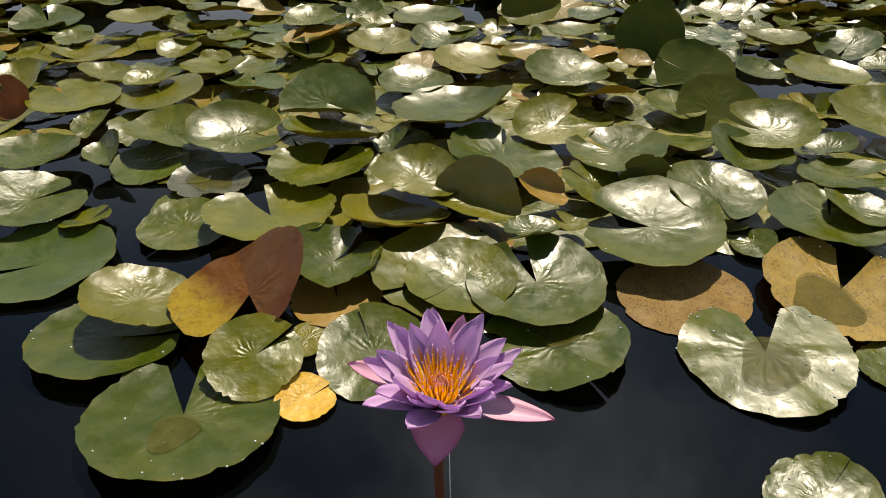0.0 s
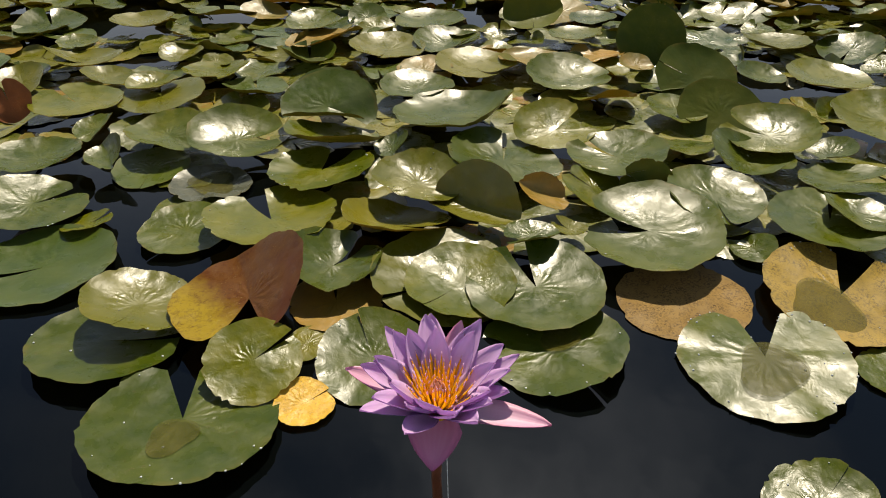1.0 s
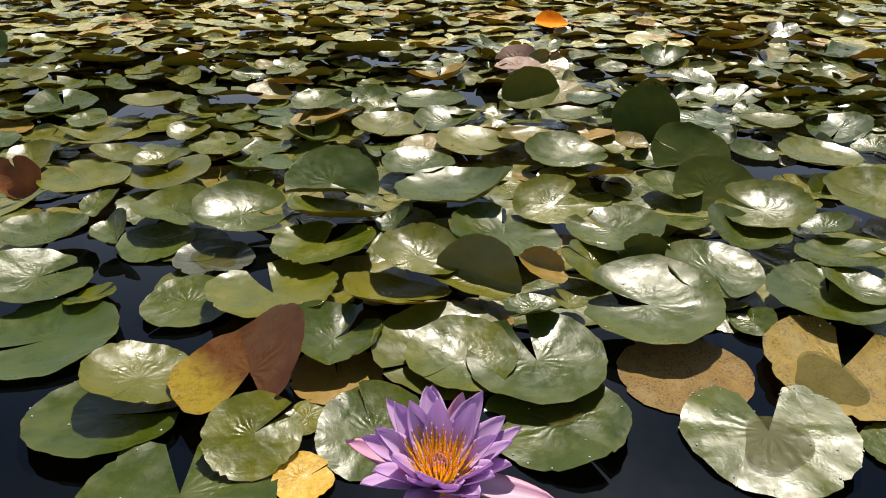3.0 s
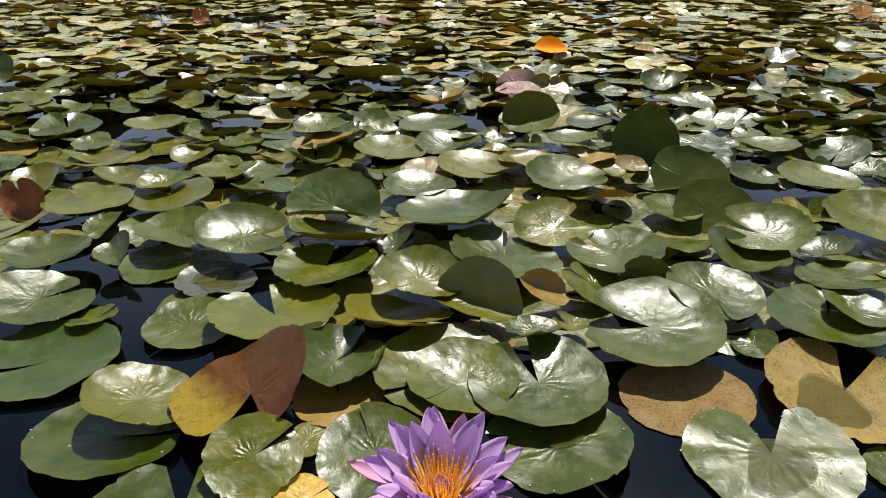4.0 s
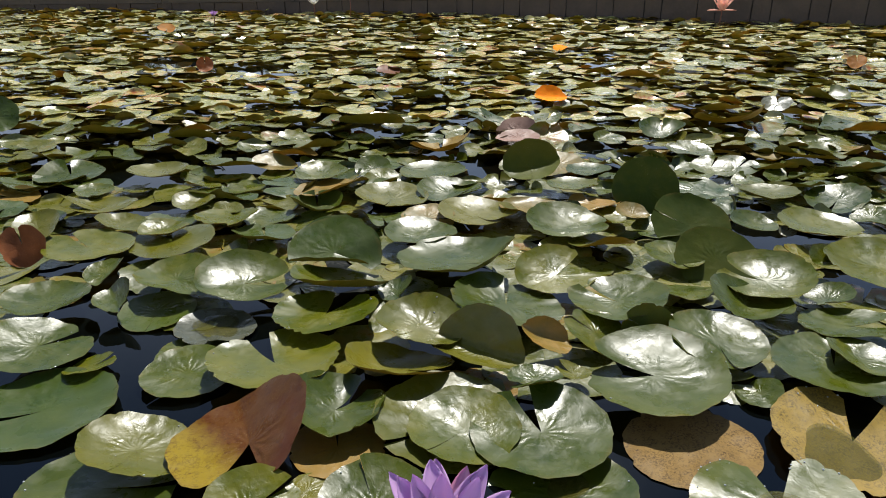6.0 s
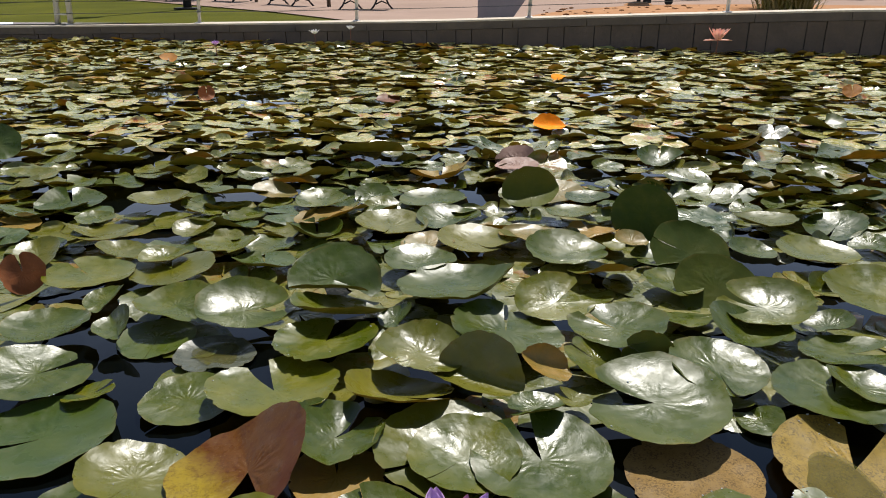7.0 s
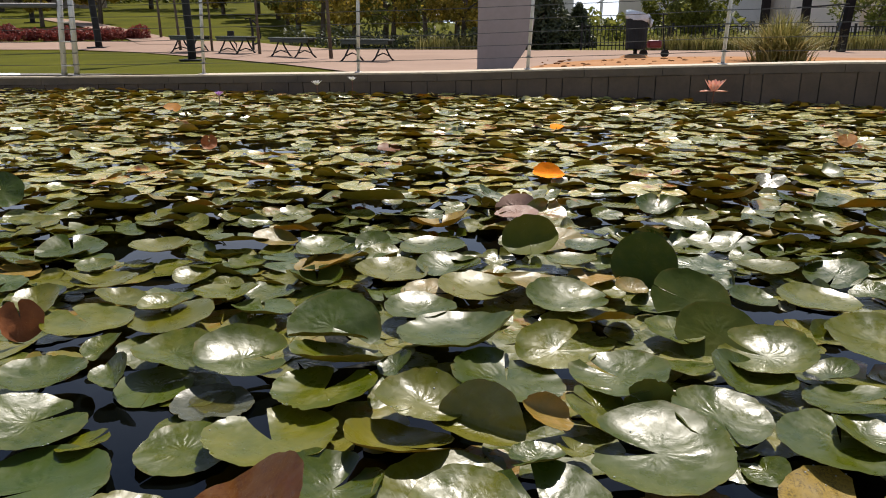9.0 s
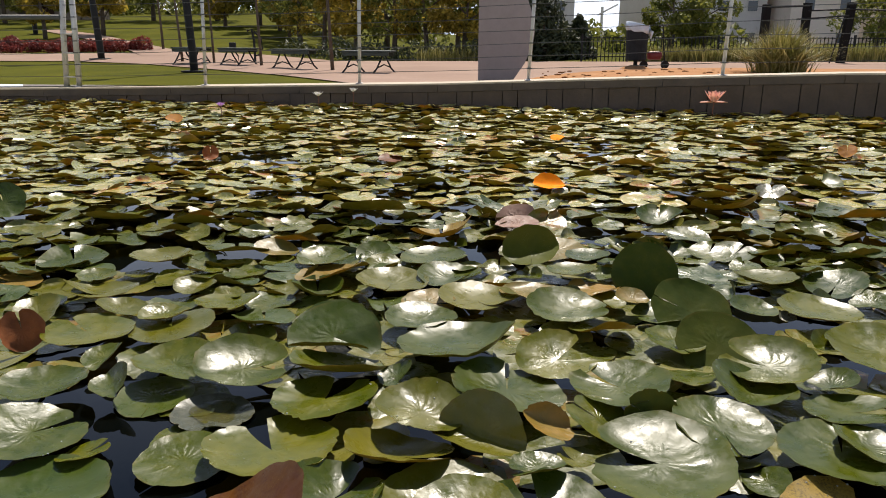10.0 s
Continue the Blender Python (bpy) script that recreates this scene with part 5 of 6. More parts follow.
def leaf_cloud(name, mat, blobs, count, size, rnd, flat=1.0):
    """Many small bent leaves thrown into blobs (centre, radius)."""
    verts, faces = [], []
    weights = [r ** 2 for _, r in blobs]
    for _ in range(count):
        c, r = rnd.choices(blobs, weights)[0]
        d = Vector((rnd.gauss(0, 1), rnd.gauss(0, 1), rnd.gauss(0, 1))).normalized() * r * rnd.uniform(0.35, 1.0) ** 0.5
        p = Vector(c) + Vector((d.x, d.y, d.z * flat))
        s = size * rnd.uniform(0.6, 1.3)
        m = Matrix.Translation(p) @ Euler((rnd.uniform(-1.2, 1.2), rnd.uniform(-1.2, 1.2), rnd.uniform(0, 6.3))).to_matrix().to_4x4()
        b = len(verts)
        verts += [tuple(m @ Vector(q)) for q in ((-s, 0, 0), (0, -s * 0.5, s * 0.12), (s, 0, 0), (0, s * 0.5, s * 0.12))]
        faces += [(b, b + 1, b + 2), (b, b + 2, b + 3)]
    return mesh_of(name, verts, faces, [mat])


def tree(x, y, height, spread, mat, seed, trunk_h=0.2, lean=0.0, count=2600, leaf=0.11, label="park tree with a loose leafy crown"):
    rnd = random.Random(seed)
    ob = tagged(new("tree"), label, "tree", "trees of the park")
    ob.location = (x, y, hill(x, y))
    bm = bmesh.new()
    r = 0.035 * height * 0.7
    top = height * 0.8
    spine = [(lean * f + 0.06 * height * math.sin(seed + 3 * f) * f, 0.04 * height * math.cos(seed * 2 + 2 * f) * f, top * f) for f in (0, 0.2, 0.45, 0.7, 1.0)]
    tube(bm, spine, [r * 1.25, r, r * 0.8, r * 0.5, r * 0.2], 9)
    blobs = []
    for k in range(9):
        f = trunk_h + (0.95 - trunk_h) * k / 8
        a = k * 2.4 + seed
        base = Vector(spine[2]).lerp(Vector(spine[4]), max(0, (f - 0.45) / 0.55)) if f > 0.45 else Vector(spine[1]).lerp(Vector(spine[2]), max(0, (f - 0.2) / 0.25))
        out = spread * (0.75 - 0.35 * abs(f - 0.6)) * rnd.uniform(0.7, 1.1)
        tip = base + Vector((math.cos(a) * out, math.sin(a) * out, height * rnd.uniform(0.08, 0.18)))
        tube(bm, [base, base.lerp(tip, 0.5) + Vector((0, 0, 0.04 * height)), tip], [r * 0.4, r * 0.25, r * 0.08], 6)
        blobs.append((tip, spread * rnd.uniform(0.26, 0.42)))
        blobs.append((base.lerp(tip, 0.6) + Vector((rnd.uniform(-.3, .3), rnd.uniform(-.3, .3), rnd.uniform(-.1, .4))), spread * rnd.uniform(0.18, 0.3)))
    part("trunk", bm, BARK, ob, smooth=True)
    part("crown", leaf_cloud("crown", mat, blobs, count, leaf, rnd, 0.8), None, ob)
    return ob


def conifer(x, y, height, spread, seed, count=2600):
    rnd = random.Random(seed)
    ob = tagged(new("tree"), "dark narrow conifer behind the path", "tree", "trees of the park")
    ob.location = (x, y, GROUND)
    bm = bmesh.new()
    tube(bm, [(0, 0, 0), (0, 0, height * 0.5), (0, 0, height * 0.97)], [0.09, 0.06, 0.01], 8)
    part("trunk", bm, BARK, ob)
    blobs = []
    for k in range(26):
        f = 0.04 + 0.94 * k / 25
        a = k * 2.4
        w = spread * (1 - f) ** 0.75
        blobs.append((Vector((math.cos(a) * w * 0.6, math.sin(a) * w * 0.6, height * f)), 0.12 + w * 0.5))
    part("crown", leaf_cloud("crown", TREE_DARK, blobs, count, 0.09, rnd), None, ob)


rnd = random.Random(21)
# the yellowing row behind the benches, and the wood behind it
for x, y, h, sp, mat in ((-5.4, 29, 3.4, 1.6, "g"), (-4.3, 27.5, 3.4, 1.6, "y"), (-3.0, 26.0, 3.2, 1.5, "y"), (-1.7, 25.5, 3.4, 1.5, "g"), (-0.6, 25.0, 3.2, 1.4, "y"), (0.6, 24.6, 3.0, 1.4, "y"), (1.4, 25.2, 3.0, 1.4, "g"),
                          (-7.2, 34, 3.4, 1.7, "g"), (-9.0, 38, 3.6, 2.0, "g"), (-13.6, 31, 3.4, 1.2, "y"), (-16.0, 43, 4.5, 2.4, "g"), (-20.5, 45, 5.0, 2.8, "g"), (-25, 43, 5.0, 2.8, "g"),
                          (-12.5, 43, 4.5, 2.4, "g"), (-5.0, 36, 4.5, 2.4, "g"), (-2.5, 33, 4.5, 2.4, "g"), (0.5, 32, 4.2, 2.4, "g"), (-14.9, 29, 2.8, 0.9, "y"), (-10.4, 37, 3.2, 1.6, "y"), (-18.0, 38, 3.6, 1.6, "g"), (-22.5, 40, 4.0, 2.2, "g"), (-6.2, 31, 2.4, 1.2, "y"),
                          (7.3, 25.5, 2.5, 1.2, "g"), (8.6, 26, 2.9, 1.3, "g"), (14.4, 26, 3.0, 1.6, "g"), (16.5, 28, 3.4, 1.8, "g")):
    tree(x, y, h, sp, TREE_YELLOW if mat == "y" else TREE_GREEN, rnd.randrange(1000), trunk_h=0.16, count=3600 if y < 30 else 2600, leaf=0.075 if y < 30 else 0.14,
         label="yellowing park tree with a loose crown" if mat == "y" else "green park tree with a loose leafy crown")
for x, y, h, sp in ((3.0, 23.6, 3.2, 0.75), (4.2, 24.8, 1.25, 0.5), (2.5, 24.2, 2.4, 0.9), (3.7, 24.2, 1.0, 0.6)):
    conifer(x, y, h, sp, rnd.randrange(1000))

blobs = []
for k in range(120):
    blobs.append((Vector((rnd.uniform(-32, -4), rnd.uniform(50, 60), hill(-20, 50) + rnd.uniform(-1.0, 2.0))), rnd.uniform(1.0, 2.0)) if rnd.random() < 0.6 else (Vector((rnd.uniform(-8, 18), rnd.uniform(50, 60), rnd.uniform(0, 1.2))), rnd.uniform(0.6, 1.0)))
for k in range(46):
    blobs.append((Vector((rnd.uniform(1.5, 14), rnd.uniform(34, 48), GROUND + rnd.uniform(-0.3, 0.75))), rnd.uniform(0.5, 0.9)))
tagged(new("far_woods", leaf_cloud("far_woods", TREE_GREEN, blobs, 16000, 0.22, rnd)), "far green woods closing the park", "woods", kind="stuff")
blobs = [(Vector((-4.6 + 0.19 * k + rnd.uniform(-.1, .1), 23.0 + rnd.uniform(-.3, .5), GROUND + rnd.uniform(0.05, 0.40))), rnd.uniform(0.2, 0.36)) for k in range(36)]
tagged(new("low_hedge", leaf_cloud("low_hedge", TREE_DARK, blobs, 3000, 0.06, rnd)), "dark low hedge along the far edge of the path", "hedge")

# red hedge
blobs = [(Vector((-17.0 + 0.13 * k, 23.9 + rnd.uniform(-0.7, 0.7), GROUND + 0.15 + rnd.uniform(0.05, 0.26))), rnd.uniform(0.18, 0.30)) for k in range(60)]
tagged(new("red_hedge", leaf_cloud("red_hedge", HEDGE_RED, blobs, 26000, 0.046, rnd)), "low dark red hedge along the path", "hedge")


def grass_clump(name, x, y, count, height, spread, seed, label, wide=0.0):
    rnd = random.Random(seed)
    verts, faces = [], []
    for _ in range(count):
        a = rnd.uniform(0, 6.283)
        h = height * rnd.uniform(0.45, 1.0)
        out = spread * rnd.uniform(0.15, 1.0) * (1.2 - 0.5 * h / height)
        root = 0.10 if wide else 0.19
        bx, by = rnd.gauss(0, root) + rnd.uniform(-wide, wide), rnd.gauss(0, root)
        if not wide:
            a = math.atan2(by, bx) + rnd.gauss(0, 0.7)
            off = min(1.0, math.hypot(bx, by) / 0.45)
            h *= 1.0 - 0.42 * off
            out = spread * (0.12 + 1.0 * off) * rnd.uniform(0.5, 1.2)
        w = rnd.uniform(0.009, 0.018)
        px, py = -math.sin(a) * w, math.cos(a) * w
        b = len(verts)
        for f in (0, 0.4, 0.75, 1.0):
            o = out * f ** 2
            z = h * (f - 0.28 * f ** 3 * rnd.uniform(0.6, 1.4))
            k = 1 - 0.85 * f
            cx, cy = bx + math.cos(a) * o, by + math.sin(a) * o
            verts += [(cx - px * k, cy - py * k, z), (cx + px * k, cy + py * k, z)]
        for i in range(3):
            faces.append((b + 2 * i, b + 2 * i + 1, b + 2 * i + 3, b + 2 * i + 2))
    ob = new(name, mesh_of(name, verts, faces, [REED]))
    ob.location = (x, y, GROUND)
    return tagged(ob, label, "grass")


grass_clump("grass_clump", 6.57, 15.2, 1500, 1.42, 0.85, 1, "tall arching clump of yellow-green ornamental grass")
for k, (x, y, n, h, w) in enumerate(((6.4, 22.0, 900, 0.62, 0.9), (8.0, 22.2, 700, 0.6, 0.8), (11.6, 22.2, 900, 0.66, 1.0), (13.4, 22.4, 800, 0.7, 1.0), (0.1, 22.6, 500, 0.55, 0.9))):
    grass_clump("tall_grass", x, y, n, h, 0.25, 20 + k, "dry tall grass along the railing", wide=w)

# iron railing behind the path
rail = tagged(new("railing"), "black iron railing behind the path", "railing")
for x0, x1, y in ((3.9, 5.3, 22.25), (5.3, 16.0, 22.7)):
    for z in (0.12, 0.64):
        bm = bmesh.new()
        box(bm, x0, y - 0.015, GROUND + z, x1, y + 0.015, GROUND + z + 0.03)
        part("bar", bm, IRON, rail)
    x = x0
    n = 0
    while x <= x1:
        bm = bmesh.new()
        r = 0.011 if n % 12 else 0.028
        box(bm, x - r, y - r, GROUND, x + r, y + r, GROUND + (0.68 if n % 12 else 0.75))
        part("upright", bm, IRON, rail)
        x += 0.11
        n += 1

# dark timber frame beside the grass
TARRED = speckled("tarred_timber", (0.006, 0.006, 0.006), (0.016, 0.014, 0.013), 6.0, 0.8, 0.3, spec=0.08)
frame_ob = tagged(new("timber_frame"), "dark posts joined by pipes beside the grass", "frame")
for x, y, z0, z1 in ((8.5, 20.9, GROUND, 1.78), (9.6, 20.95, GROUND, 1.82), (10.7, 21.0, GROUND, 1.84)):
    bm = bmesh.new()
    box(bm, -0.09, -0.09, -0.05, 0.09, 0.09, z1 - z0, 0.01)
    part("post", bm, TARRED, frame_ob).matrix_basis = pose(x, y, z0, 0, 3.5 if x > 10 else 0, 0)
for a, b in (((8.5, 20.8, 1.70), (9.6, 20.85, 1.74)), ((9.6, 20.85, 1.62), (10.7, 20.9, 1.66)), ((9.3, 20.85, 1.40), (10.7, 20.9, 1.50)), ((10.35, 20.9, GROUND), (10.6, 20.9, 1.5)), ((10.7, 20.9, 1.66), (13.0, 20.9, 1.60))):
    bm = bmesh.new()
    tube(bm, [a, b], 0.022, 7)
    part("pipe", bm, IRON, frame_ob, smooth=True)

# ---- far buildings and crane ----
FACADE_GREY = speckled("grey_render", (0.50, 0.46, 0.42), (0.60, 0.56, 0.52), 0.25, 0.85, 0.1)
FACADE_TAN = speckled("tan_render", (0.60, 0.50, 0.42), (0.70, 0.60, 0.50), 0.25, 0.85, 0.1)
PANE = Mat("window_pane", 0.12).colour((0.03, 0.04, 0.05)).m


def block_of_flats(x0, x1, y, z1, depth, mat, cols, label):
    ob = tagged(new("apartment_building"), label, "building", "far buildings")
    bm = bmesh.new()
    box(bm, x0, y, -3.0, x1, y + depth, z1)
    part("wall", bm, mat, ob)
    bm = bmesh.new()
    box(bm, x0 - 0.2, y - 0.2, z1, x1 + 0.2, y + depth + 0.2, z1 + 0.35)
    part("roof", bm, mat, ob)
    z = 0.2
    while z < z1 - 1.6:
        for c in range(cols):
            cx = x0 + (c + 0.5) * (x1 - x0) / cols
            bm = bmesh.new()
            box(bm, cx - 0.55, y - 0.06, z, cx + 0.55, y + 0.02, z + 1.1)
            win = part("window", bm, mat, ob)
            bm = bmesh.new()
            box(bm, cx - 0.45, y - 0.075, z + 0.1, cx + 0.45, y - 0.058, z + 1.0)
            part("pane", bm, PANE, win)
        z += 2.9


block_of_flats(19.6, 30.5, 75, 14, 14, FACADE_GREY, 4, "tall grey apartment building far behind the park")
block_of_flats(31.5, 38.0, 72, 14, 12, FACADE_TAN, 2, "tall tan apartment building far behind the park")
block_of_flats(43.5, 56.0, 80, 12, 12, FACADE_TAN, 4, "tan apartment building at the park's far edge")
block_of_flats(9.6, 12.4, 76, 12, 10, FACADE_GREY, 1, "narrow grey tower behind the conifers")
block_of_flats(-8.0, -1.0, 78, 7, 10, FACADE_TAN, 3, "pale house behind the trees")
block_of_flats(-32.0, -25.5, 58, 4.2, 8, FACADE_TAN, 3, "low tan house at the edge of the lawn")
crane = tagged(new("tower_crane"), "thin tower crane on the skyline", "crane")
bm = bmesh.new()
tube(bm, [(39.7, 200, -4), (39.7, 200, 7.8)], 0.35, 4)
part("mast", bm, STEEL, crane)
bm = bmesh.new()
tube(bm, [(38.6, 200, 5.8), (43.6, 200, 8.4)], 0.25, 4)
part("jib", bm, STEEL, crane)

# ---- the lilies ----
def petal_mat(name, base, tip, edge, glow=0.4):
    """A petal: colour runs from base to tip, fine lines along it, light shines through."""
    m = Mat(name, 0.42, spec=0.35)
    uv = m.node("ShaderNodeUVMap", uv_map="leaf")
    sep = m.node("ShaderNodeSeparateXYZ")
    m.link(uv.outputs[0], sep.inputs[0])
    rnd_ = m.node("ShaderNodeObjectInfo").outputs["Random"]
    col = m.mix(m.grey(sep.outputs[0], 0.05, 0.8), base, tip)
    col = m.mix(m.math("MULTIPLY", m.grey(m.math("ABSOLUTE", sep.outputs[1]), 0.5, 1.0), 0.6), col, edge)
    lines = m.math("POWER", m.math("ABSOLUTE", m.math("COSINE", m.math("MULTIPLY", sep.outputs[1], 14.0))), 3.0)
    col = m.mix(m.math("MULTIPLY", lines, 0.05), col, (0.8, 0.75, 0.85))
    col = m.mix(m.math("MULTIPLY", rnd_, 0.18), col, edge)
    m.colour(col)
    m.bump(lines, 0.12, 0.0006)
    tr = m.node("ShaderNodeBsdfTranslucent")
    m.link(col, tr.inputs[0])
    both = m.node("ShaderNodeMixShader")
    both.inputs[0].default_value = glow
    m.link(m.b.outputs[0], both.inputs[1]), m.link(tr.outputs[0], both.inputs[2])
    m.link(both.outputs[0], m.t.nodes["Material Output"].inputs[0])
    return m.m


def petal_mesh(name, length, width, cup, curl, mats, steps=12, across=6, hook=0.0, taper=False):
    """A pointed petal along +x with its hollow side up; curl bends the tip upwards."""
    verts, uvs, faces, slots = [], [], [], []
    n = across + 1
    for layer in (0, 1):
        ang, px, pz = 0.0, 0.0, 0.0
        for i in range(steps + 1):
            f = i / steps
            w = width * (math.sin(math.pi * min(1, f * 0.99 + 0.01) ** 0.9) ** 0.62 * (1 - 0.12 * f) + 0.14 * (1 - f))
            if taper:
                w = width * min(1.0, 0.62 + 1.5 * f) * (1 - f ** 1.8)
            if f >= 0.999:
                w = 0.0006
            for k in range(n):
                g = 2 * k / across - 1
                up = cup * width * g * g * math.sin(math.pi * (0.15 + 0.75 * f))
                verts.append((px - math.sin(ang) * up, g * w, pz + math.cos(ang) * up - layer * 0.0009))
                uvs.append((f, g))
            ang += curl / steps + hook * max(0, f - 0.7) / steps
            px += math.cos(ang) * length / steps
            pz += math.sin(ang) * length / steps
    size = (steps + 1) * n
    for i in range(steps):
        for k in range(across):
            a, b, c, d = i * n + k, i * n + k + 1, (i + 1) * n + k + 1, (i + 1) * n + k
            faces.append((a, d, c, b)), slots.append(0)
            faces.append((a + size, b + size, c + size, d + size)), slots.append(1)
        a, d = i * n, (i + 1) * n
        faces.append((a, a + size, d + size, d)), slots.append(1)
        b, c = i * n + across, (i + 1) * n + across
        faces.append((b, c, c + size, b + size)), slots.append(1)
    me = mesh_of(name, verts, faces, list(mats), slots, True)
    lay = me.uv_layers.new(name="leaf")
    idx = np.empty(len(me.loops), int)
    me.loops.foreach_get("vertex_index", idx)
    lay.data.foreach_set("uv", np.array(uvs)[idx].ravel())
    return me


LILAC = petal_mat("lilac_petal", (0.78, 0.62, 0.82), (0.71, 0.48, 0.76), (0.58, 0.36, 0.66), 0.45)
LILAC_BACK = petal_mat("lilac_petal_back", (0.74, 0.54, 0.76), (0.62, 0.40, 0.70), (0.50, 0.29, 0.60), 0.5)
SEPAL_IN = petal_mat("sepal_inside", (0.72, 0.58, 0.66), (0.62, 0.36, 0.50), (0.42, 0.07, 0.20), 0.3)
SEPAL_OUT = petal_mat("sepal_outside", (0.52, 0.17, 0.26), (0.72, 0.36, 0.58), (0.60, 0.17, 0.40), 0.5)
STAMEN = petal_mat("stamen_orange", (1.0, 0.80, 0.05), (0.98, 0.66, 0.025), (0.96, 0.58, 0.025), 0.55)
STAMEN_CORE = petal_mat("young_stamen", (0.98, 0.62, 0.04), (0.80, 0.42, 0.22), (0.72, 0.36, 0.26), 0.4)
STAMEN_TIP = speckled("stamen_tip", (0.62, 0.34, 0.50), (0.75, 0.50, 0.66), 60.0, 0.5, 0.1)
HEART = speckled("flower_heart", (0.90, 0.50, 0.01), (0.95, 0.66, 0.04), 160.0, 0.6, 0.6, fine=4)
WHITE_LINE = speckled("white_line", (0.7, 0.7, 0.66), (0.85, 0.85, 0.8), 80.0, 0.4, 0.0)
STALK = speckled("reddish_stalk", (0.10, 0.030, 0.014), (0.20, 0.07, 0.03), 30.0, 0.4, 0.2)


def lily(x, y, z, size, rings, petal_mats, sepals, sepal_mats, label, stamens=0, tilt=(0, 0), seed=1, stalk=0.0055):
    """A water lily on a stalk. rings: (count, elevation, length, width, turn, curl)."""
    rnd = random.Random(seed)
    ob = tagged(new("water_lily"), label, "water lily", "water lilies")
    ob.matrix_world = pose(x, y, z, tilt[0], tilt[1], 0)
    for count, elev, length, width, turn, curl in rings:
        for k in range(count):
            me = petal_mesh("petal", size * length * rnd.uniform(0.92, 1.06), size * width * rnd.uniform(0.9, 1.08), rnd.uniform(0.35, 0.6), curl + rnd.uniform(-0.12, 0.12), petal_mats)
            p = part("petal", me, None, ob)
            a = turn + 360 * k / count + rnd.uniform(-5, 5)
            p.matrix_basis = pose(0, 0, 0, 0, 0, a) @ pose(size * 0.17, 0, 0, 0, -elev + rnd.uniform(-5, 5), 0) @ pose(0, 0, 0, rnd.uniform(-8, 8), 0, 0)
    for a, elev, length, width, curl in sepals:
        me = petal_mesh("sepal", size * length, size * width, 0.45, curl, taper=elev < -30, mats= sepal_mats if elev > -30 else sepal_mats[1:] * 2)
        p = part("sepal", me, None, ob)
        p.matrix_basis = pose(0, 0, -size * 0.05, 0, 0, a) @ pose(size * 0.08, 0, 0, 0, -elev, 0)
    if stamens:
        me_long = petal_mesh("stamen", size * 0.46, size * 0.020, 0.2, 0.25, (STAMEN, STAMEN), 6, 2)
        bm = bmesh.new()
        tube(bm, [(0, 0, 0), (size * 0.02, 0, size * 0.004), (size * 0.055, 0, size * 0.008)], [size * 0.007, size * 0.010, size * 0.005], 6)
        me_tip = from_bm("anther_tip", bm, STAMEN_TIP, True)
        for k in range(stamens):
            f = k / stamens
            a = k * 137.5
            s = 0.62 + 0.5 * f
            q = part("stamen", me_long, None, ob)
            q.matrix_basis = pose(0, 0, size * 0.02, 0, 0, a) @ pose(size * (0.06 + 0.13 * f), 0, 0, 0, -(84 - 38 * f) + rnd.uniform(-6, 6), 0) @ Matrix.Diagonal((s, s, s, 1))
            tip = part("anther_tip", me_tip, None, q)
            tip.matrix_basis = pose(size * 0.45, 0, size * 0.058, 0, -14, 0)
        # young stamens still closed over the centre
        me_core = petal_mesh("young_stamen", size * 0.36, size * 0.034, 0.4, 0.7, (STAMEN_CORE, STAMEN_CORE), 6, 2)
        for k in range(16):
            q = part("young_stamen", me_core, None, ob)
            q.matrix_basis = pose(0, 0, size * 0.04, 0, 0, k * 22.5 + rnd.uniform(-4, 4)) @ pose(size * (0.10 + 0.02 * (k % 2)), 0, 0, 0, -80 + rnd.uniform(-4, 4), 0)
        bm = bmesh.new()
        tube(bm, [(0, 0, -0.01), (0, 0, size * 0.05), (0, 0, size * 0.09), (0, 0, size * 0.10)], [size * 0.22, size * 0.22, size * 0.15, size * 0.02], 18)
        part("heart", bm, HEART, ob, "orange centre disc", smooth=True)
    bm = bmesh.new()
    inv = pose(x, y, z, tilt[0], tilt[1], 0).inverted()
    pts = [inv @ Vector(p) for p in ((x, y, z), (x + 0.002, y + 0.004, z * 0.7), (x - 0.003, y + 0.006, z * 0.3), (x + 0.002, y, -0.05))]
    tube(bm, pts, [stalk * 1.4, stalk, stalk, stalk * 1.1], 10)
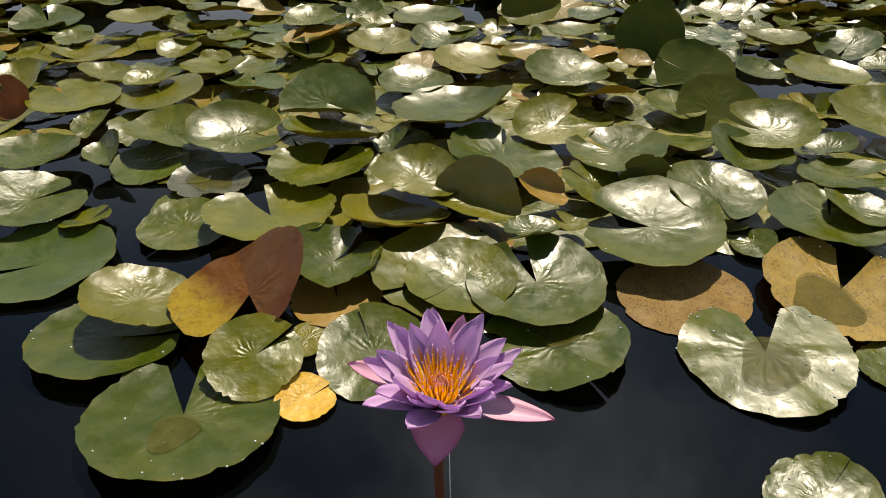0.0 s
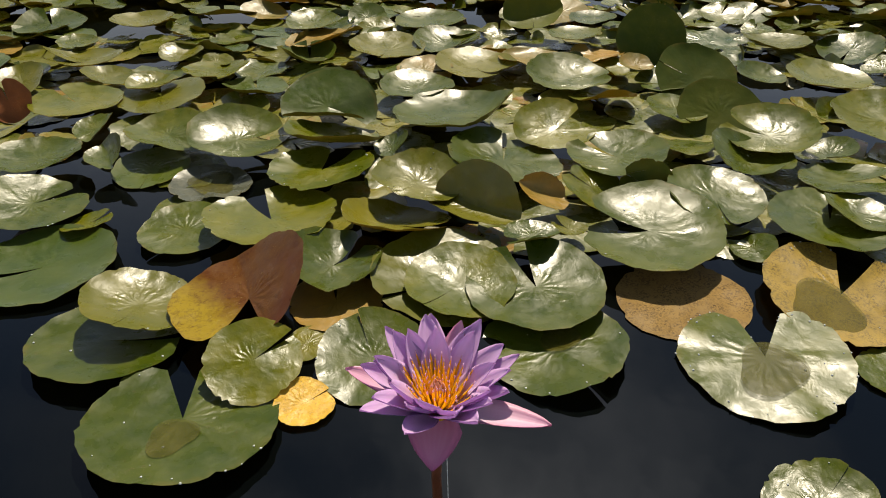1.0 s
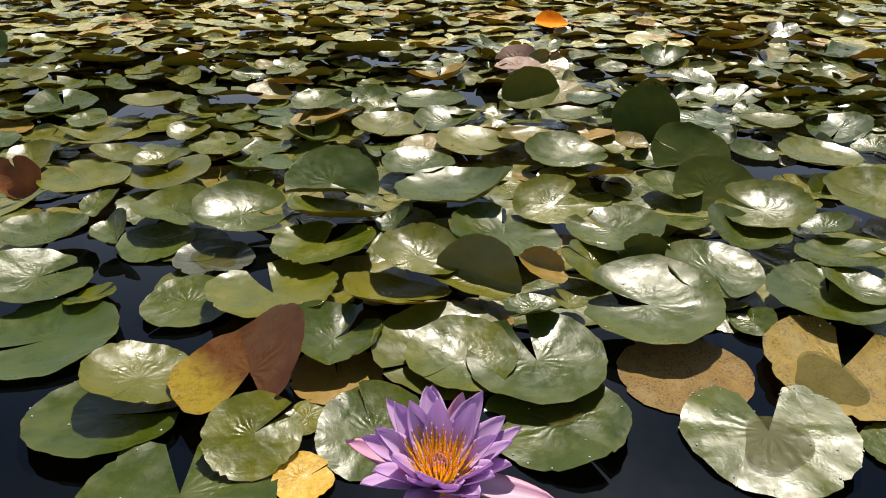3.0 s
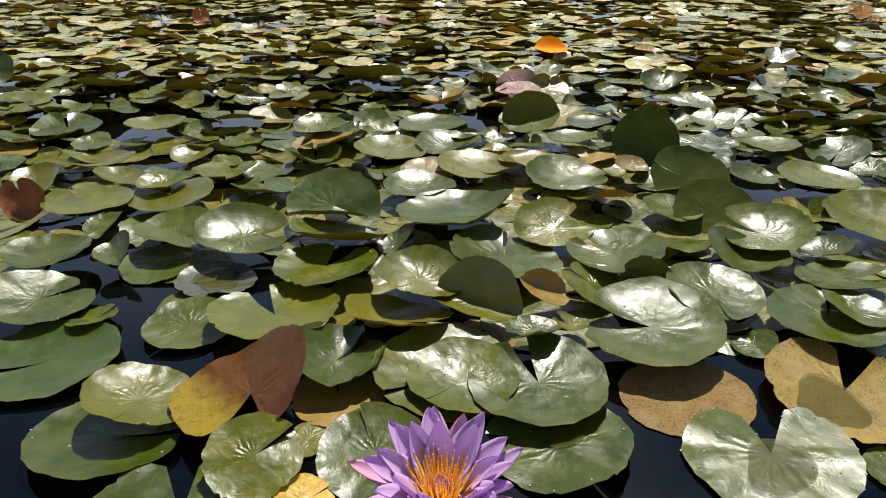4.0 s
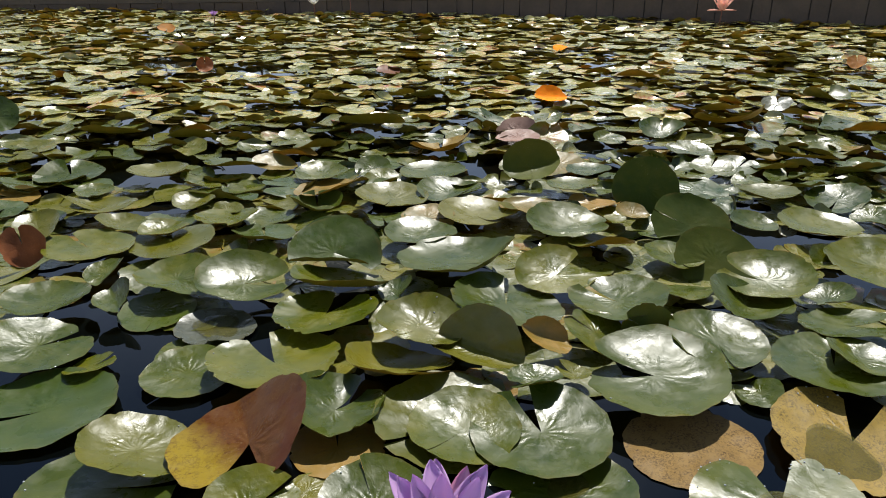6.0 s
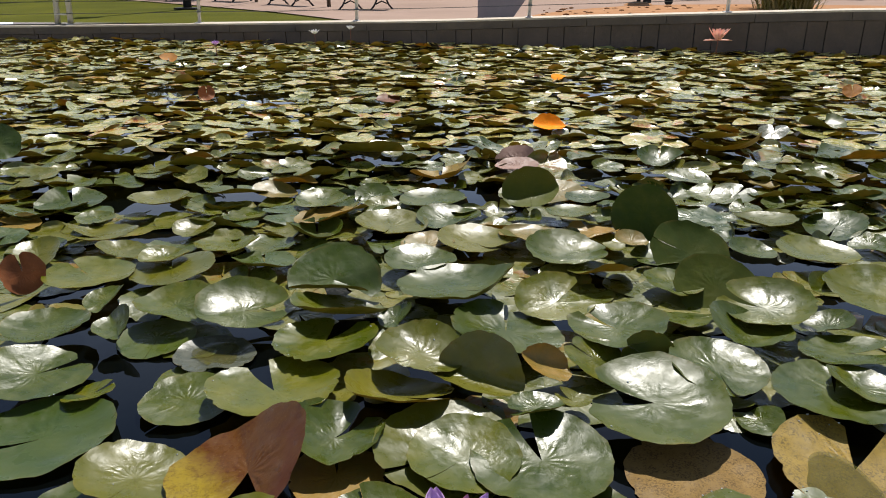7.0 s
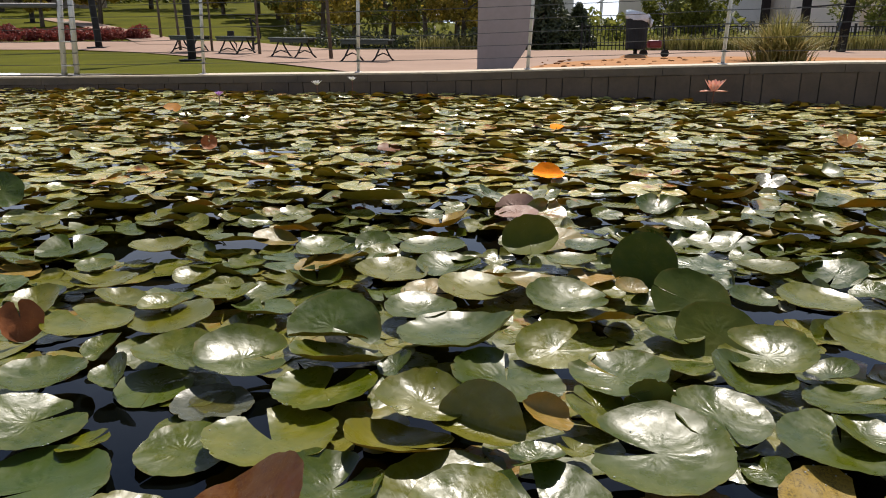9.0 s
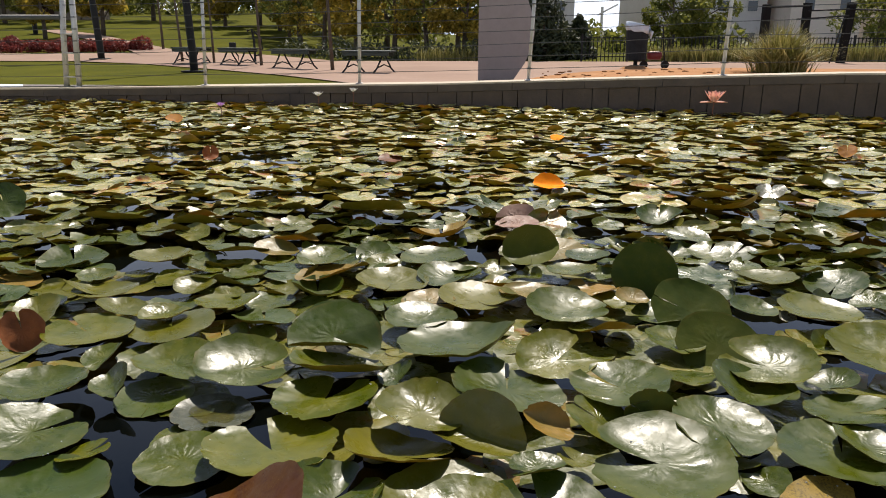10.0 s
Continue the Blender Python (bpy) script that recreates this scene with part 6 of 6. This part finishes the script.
    part("stalk", bm, STALK, ob, "reddish brown stalk", smooth=True)
    return ob


lily(-0.002, 0.776, 0.231, 0.114, [(9, 46, 0.88, 0.178, 8, 0.22), (10, 38, 0.96, 0.185, 30, 0.20), (9, 28, 1.0, 0.178, 14, 0.22)], (LILAC, LILAC_BACK),
     [(168, 16, 1.16, 0.20, 0.12), (-15, -2, 1.34, 0.20, 0.14), (262, -66, 0.79, 0.38, 0.1), (70, 30, 1.05, 0.18, 0.3)], (SEPAL_IN, SEPAL_OUT),
     "open lilac water lily with orange stamens on a stalk", stamens=105, tilt=(3, 0), seed=4, stalk=0.0075)
# a very thin white tube that runs down beside the stalk
bm = bmesh.new()
tube(bm, [(0.010, 0.765, 0.19), (0.0115, 0.766, 0.12), (0.013, 0.768, 0.05), (0.014, 0.77, -0.02)], 0.0007, 5)
tagged(new("thread", from_bm("thread", bm, WHITE_LINE, True)), "fine white line beside the lily stalk", "thread")
PINK = petal_mat("pink_petal", (0.86, 0.56, 0.46), (0.90, 0.62, 0.52), (0.86, 0.50, 0.42), 0.5)
WHITE = petal_mat("white_petal", (0.85, 0.82, 0.76), (0.86, 0.84, 0.82), (0.80, 0.78, 0.76))
small = [(6, 66, 0.85, 0.17, 0, 0.2), (8, 38, 1.0, 0.17, 20, 0.2)]
lily(3.36, 9.55, 0.195, 0.165, [(6, 74, 0.85, 0.17, 0, 0.1), (8, 50, 1.0, 0.17, 20, 0.1)], (PINK, PINK), [(0, 0, 1.0, 0.2, 0), (180, 0, 1.0, 0.2, 0)], (PINK, PINK), "pale pink water lily standing near the wall", seed=7, stalk=0.006)
lily(-1.72, 10.3, 0.20, 0.075, small, (WHITE, WHITE), [], (WHITE, WHITE), "small white water lily near the wall", seed=8, stalk=0.005)
lily(-1.25, 10.35, 0.255, 0.062, small, (WHITE, WHITE), [], (WHITE, WHITE), "small white water lily near the wall", seed=9, stalk=0.005)
lily(-2.78, 9.4, 0.14, 0.065, small, (LILAC, LILAC_BACK), [], (LILAC, LILAC), "small lilac water lily far out on the pond", seed=10, stalk=0.005)
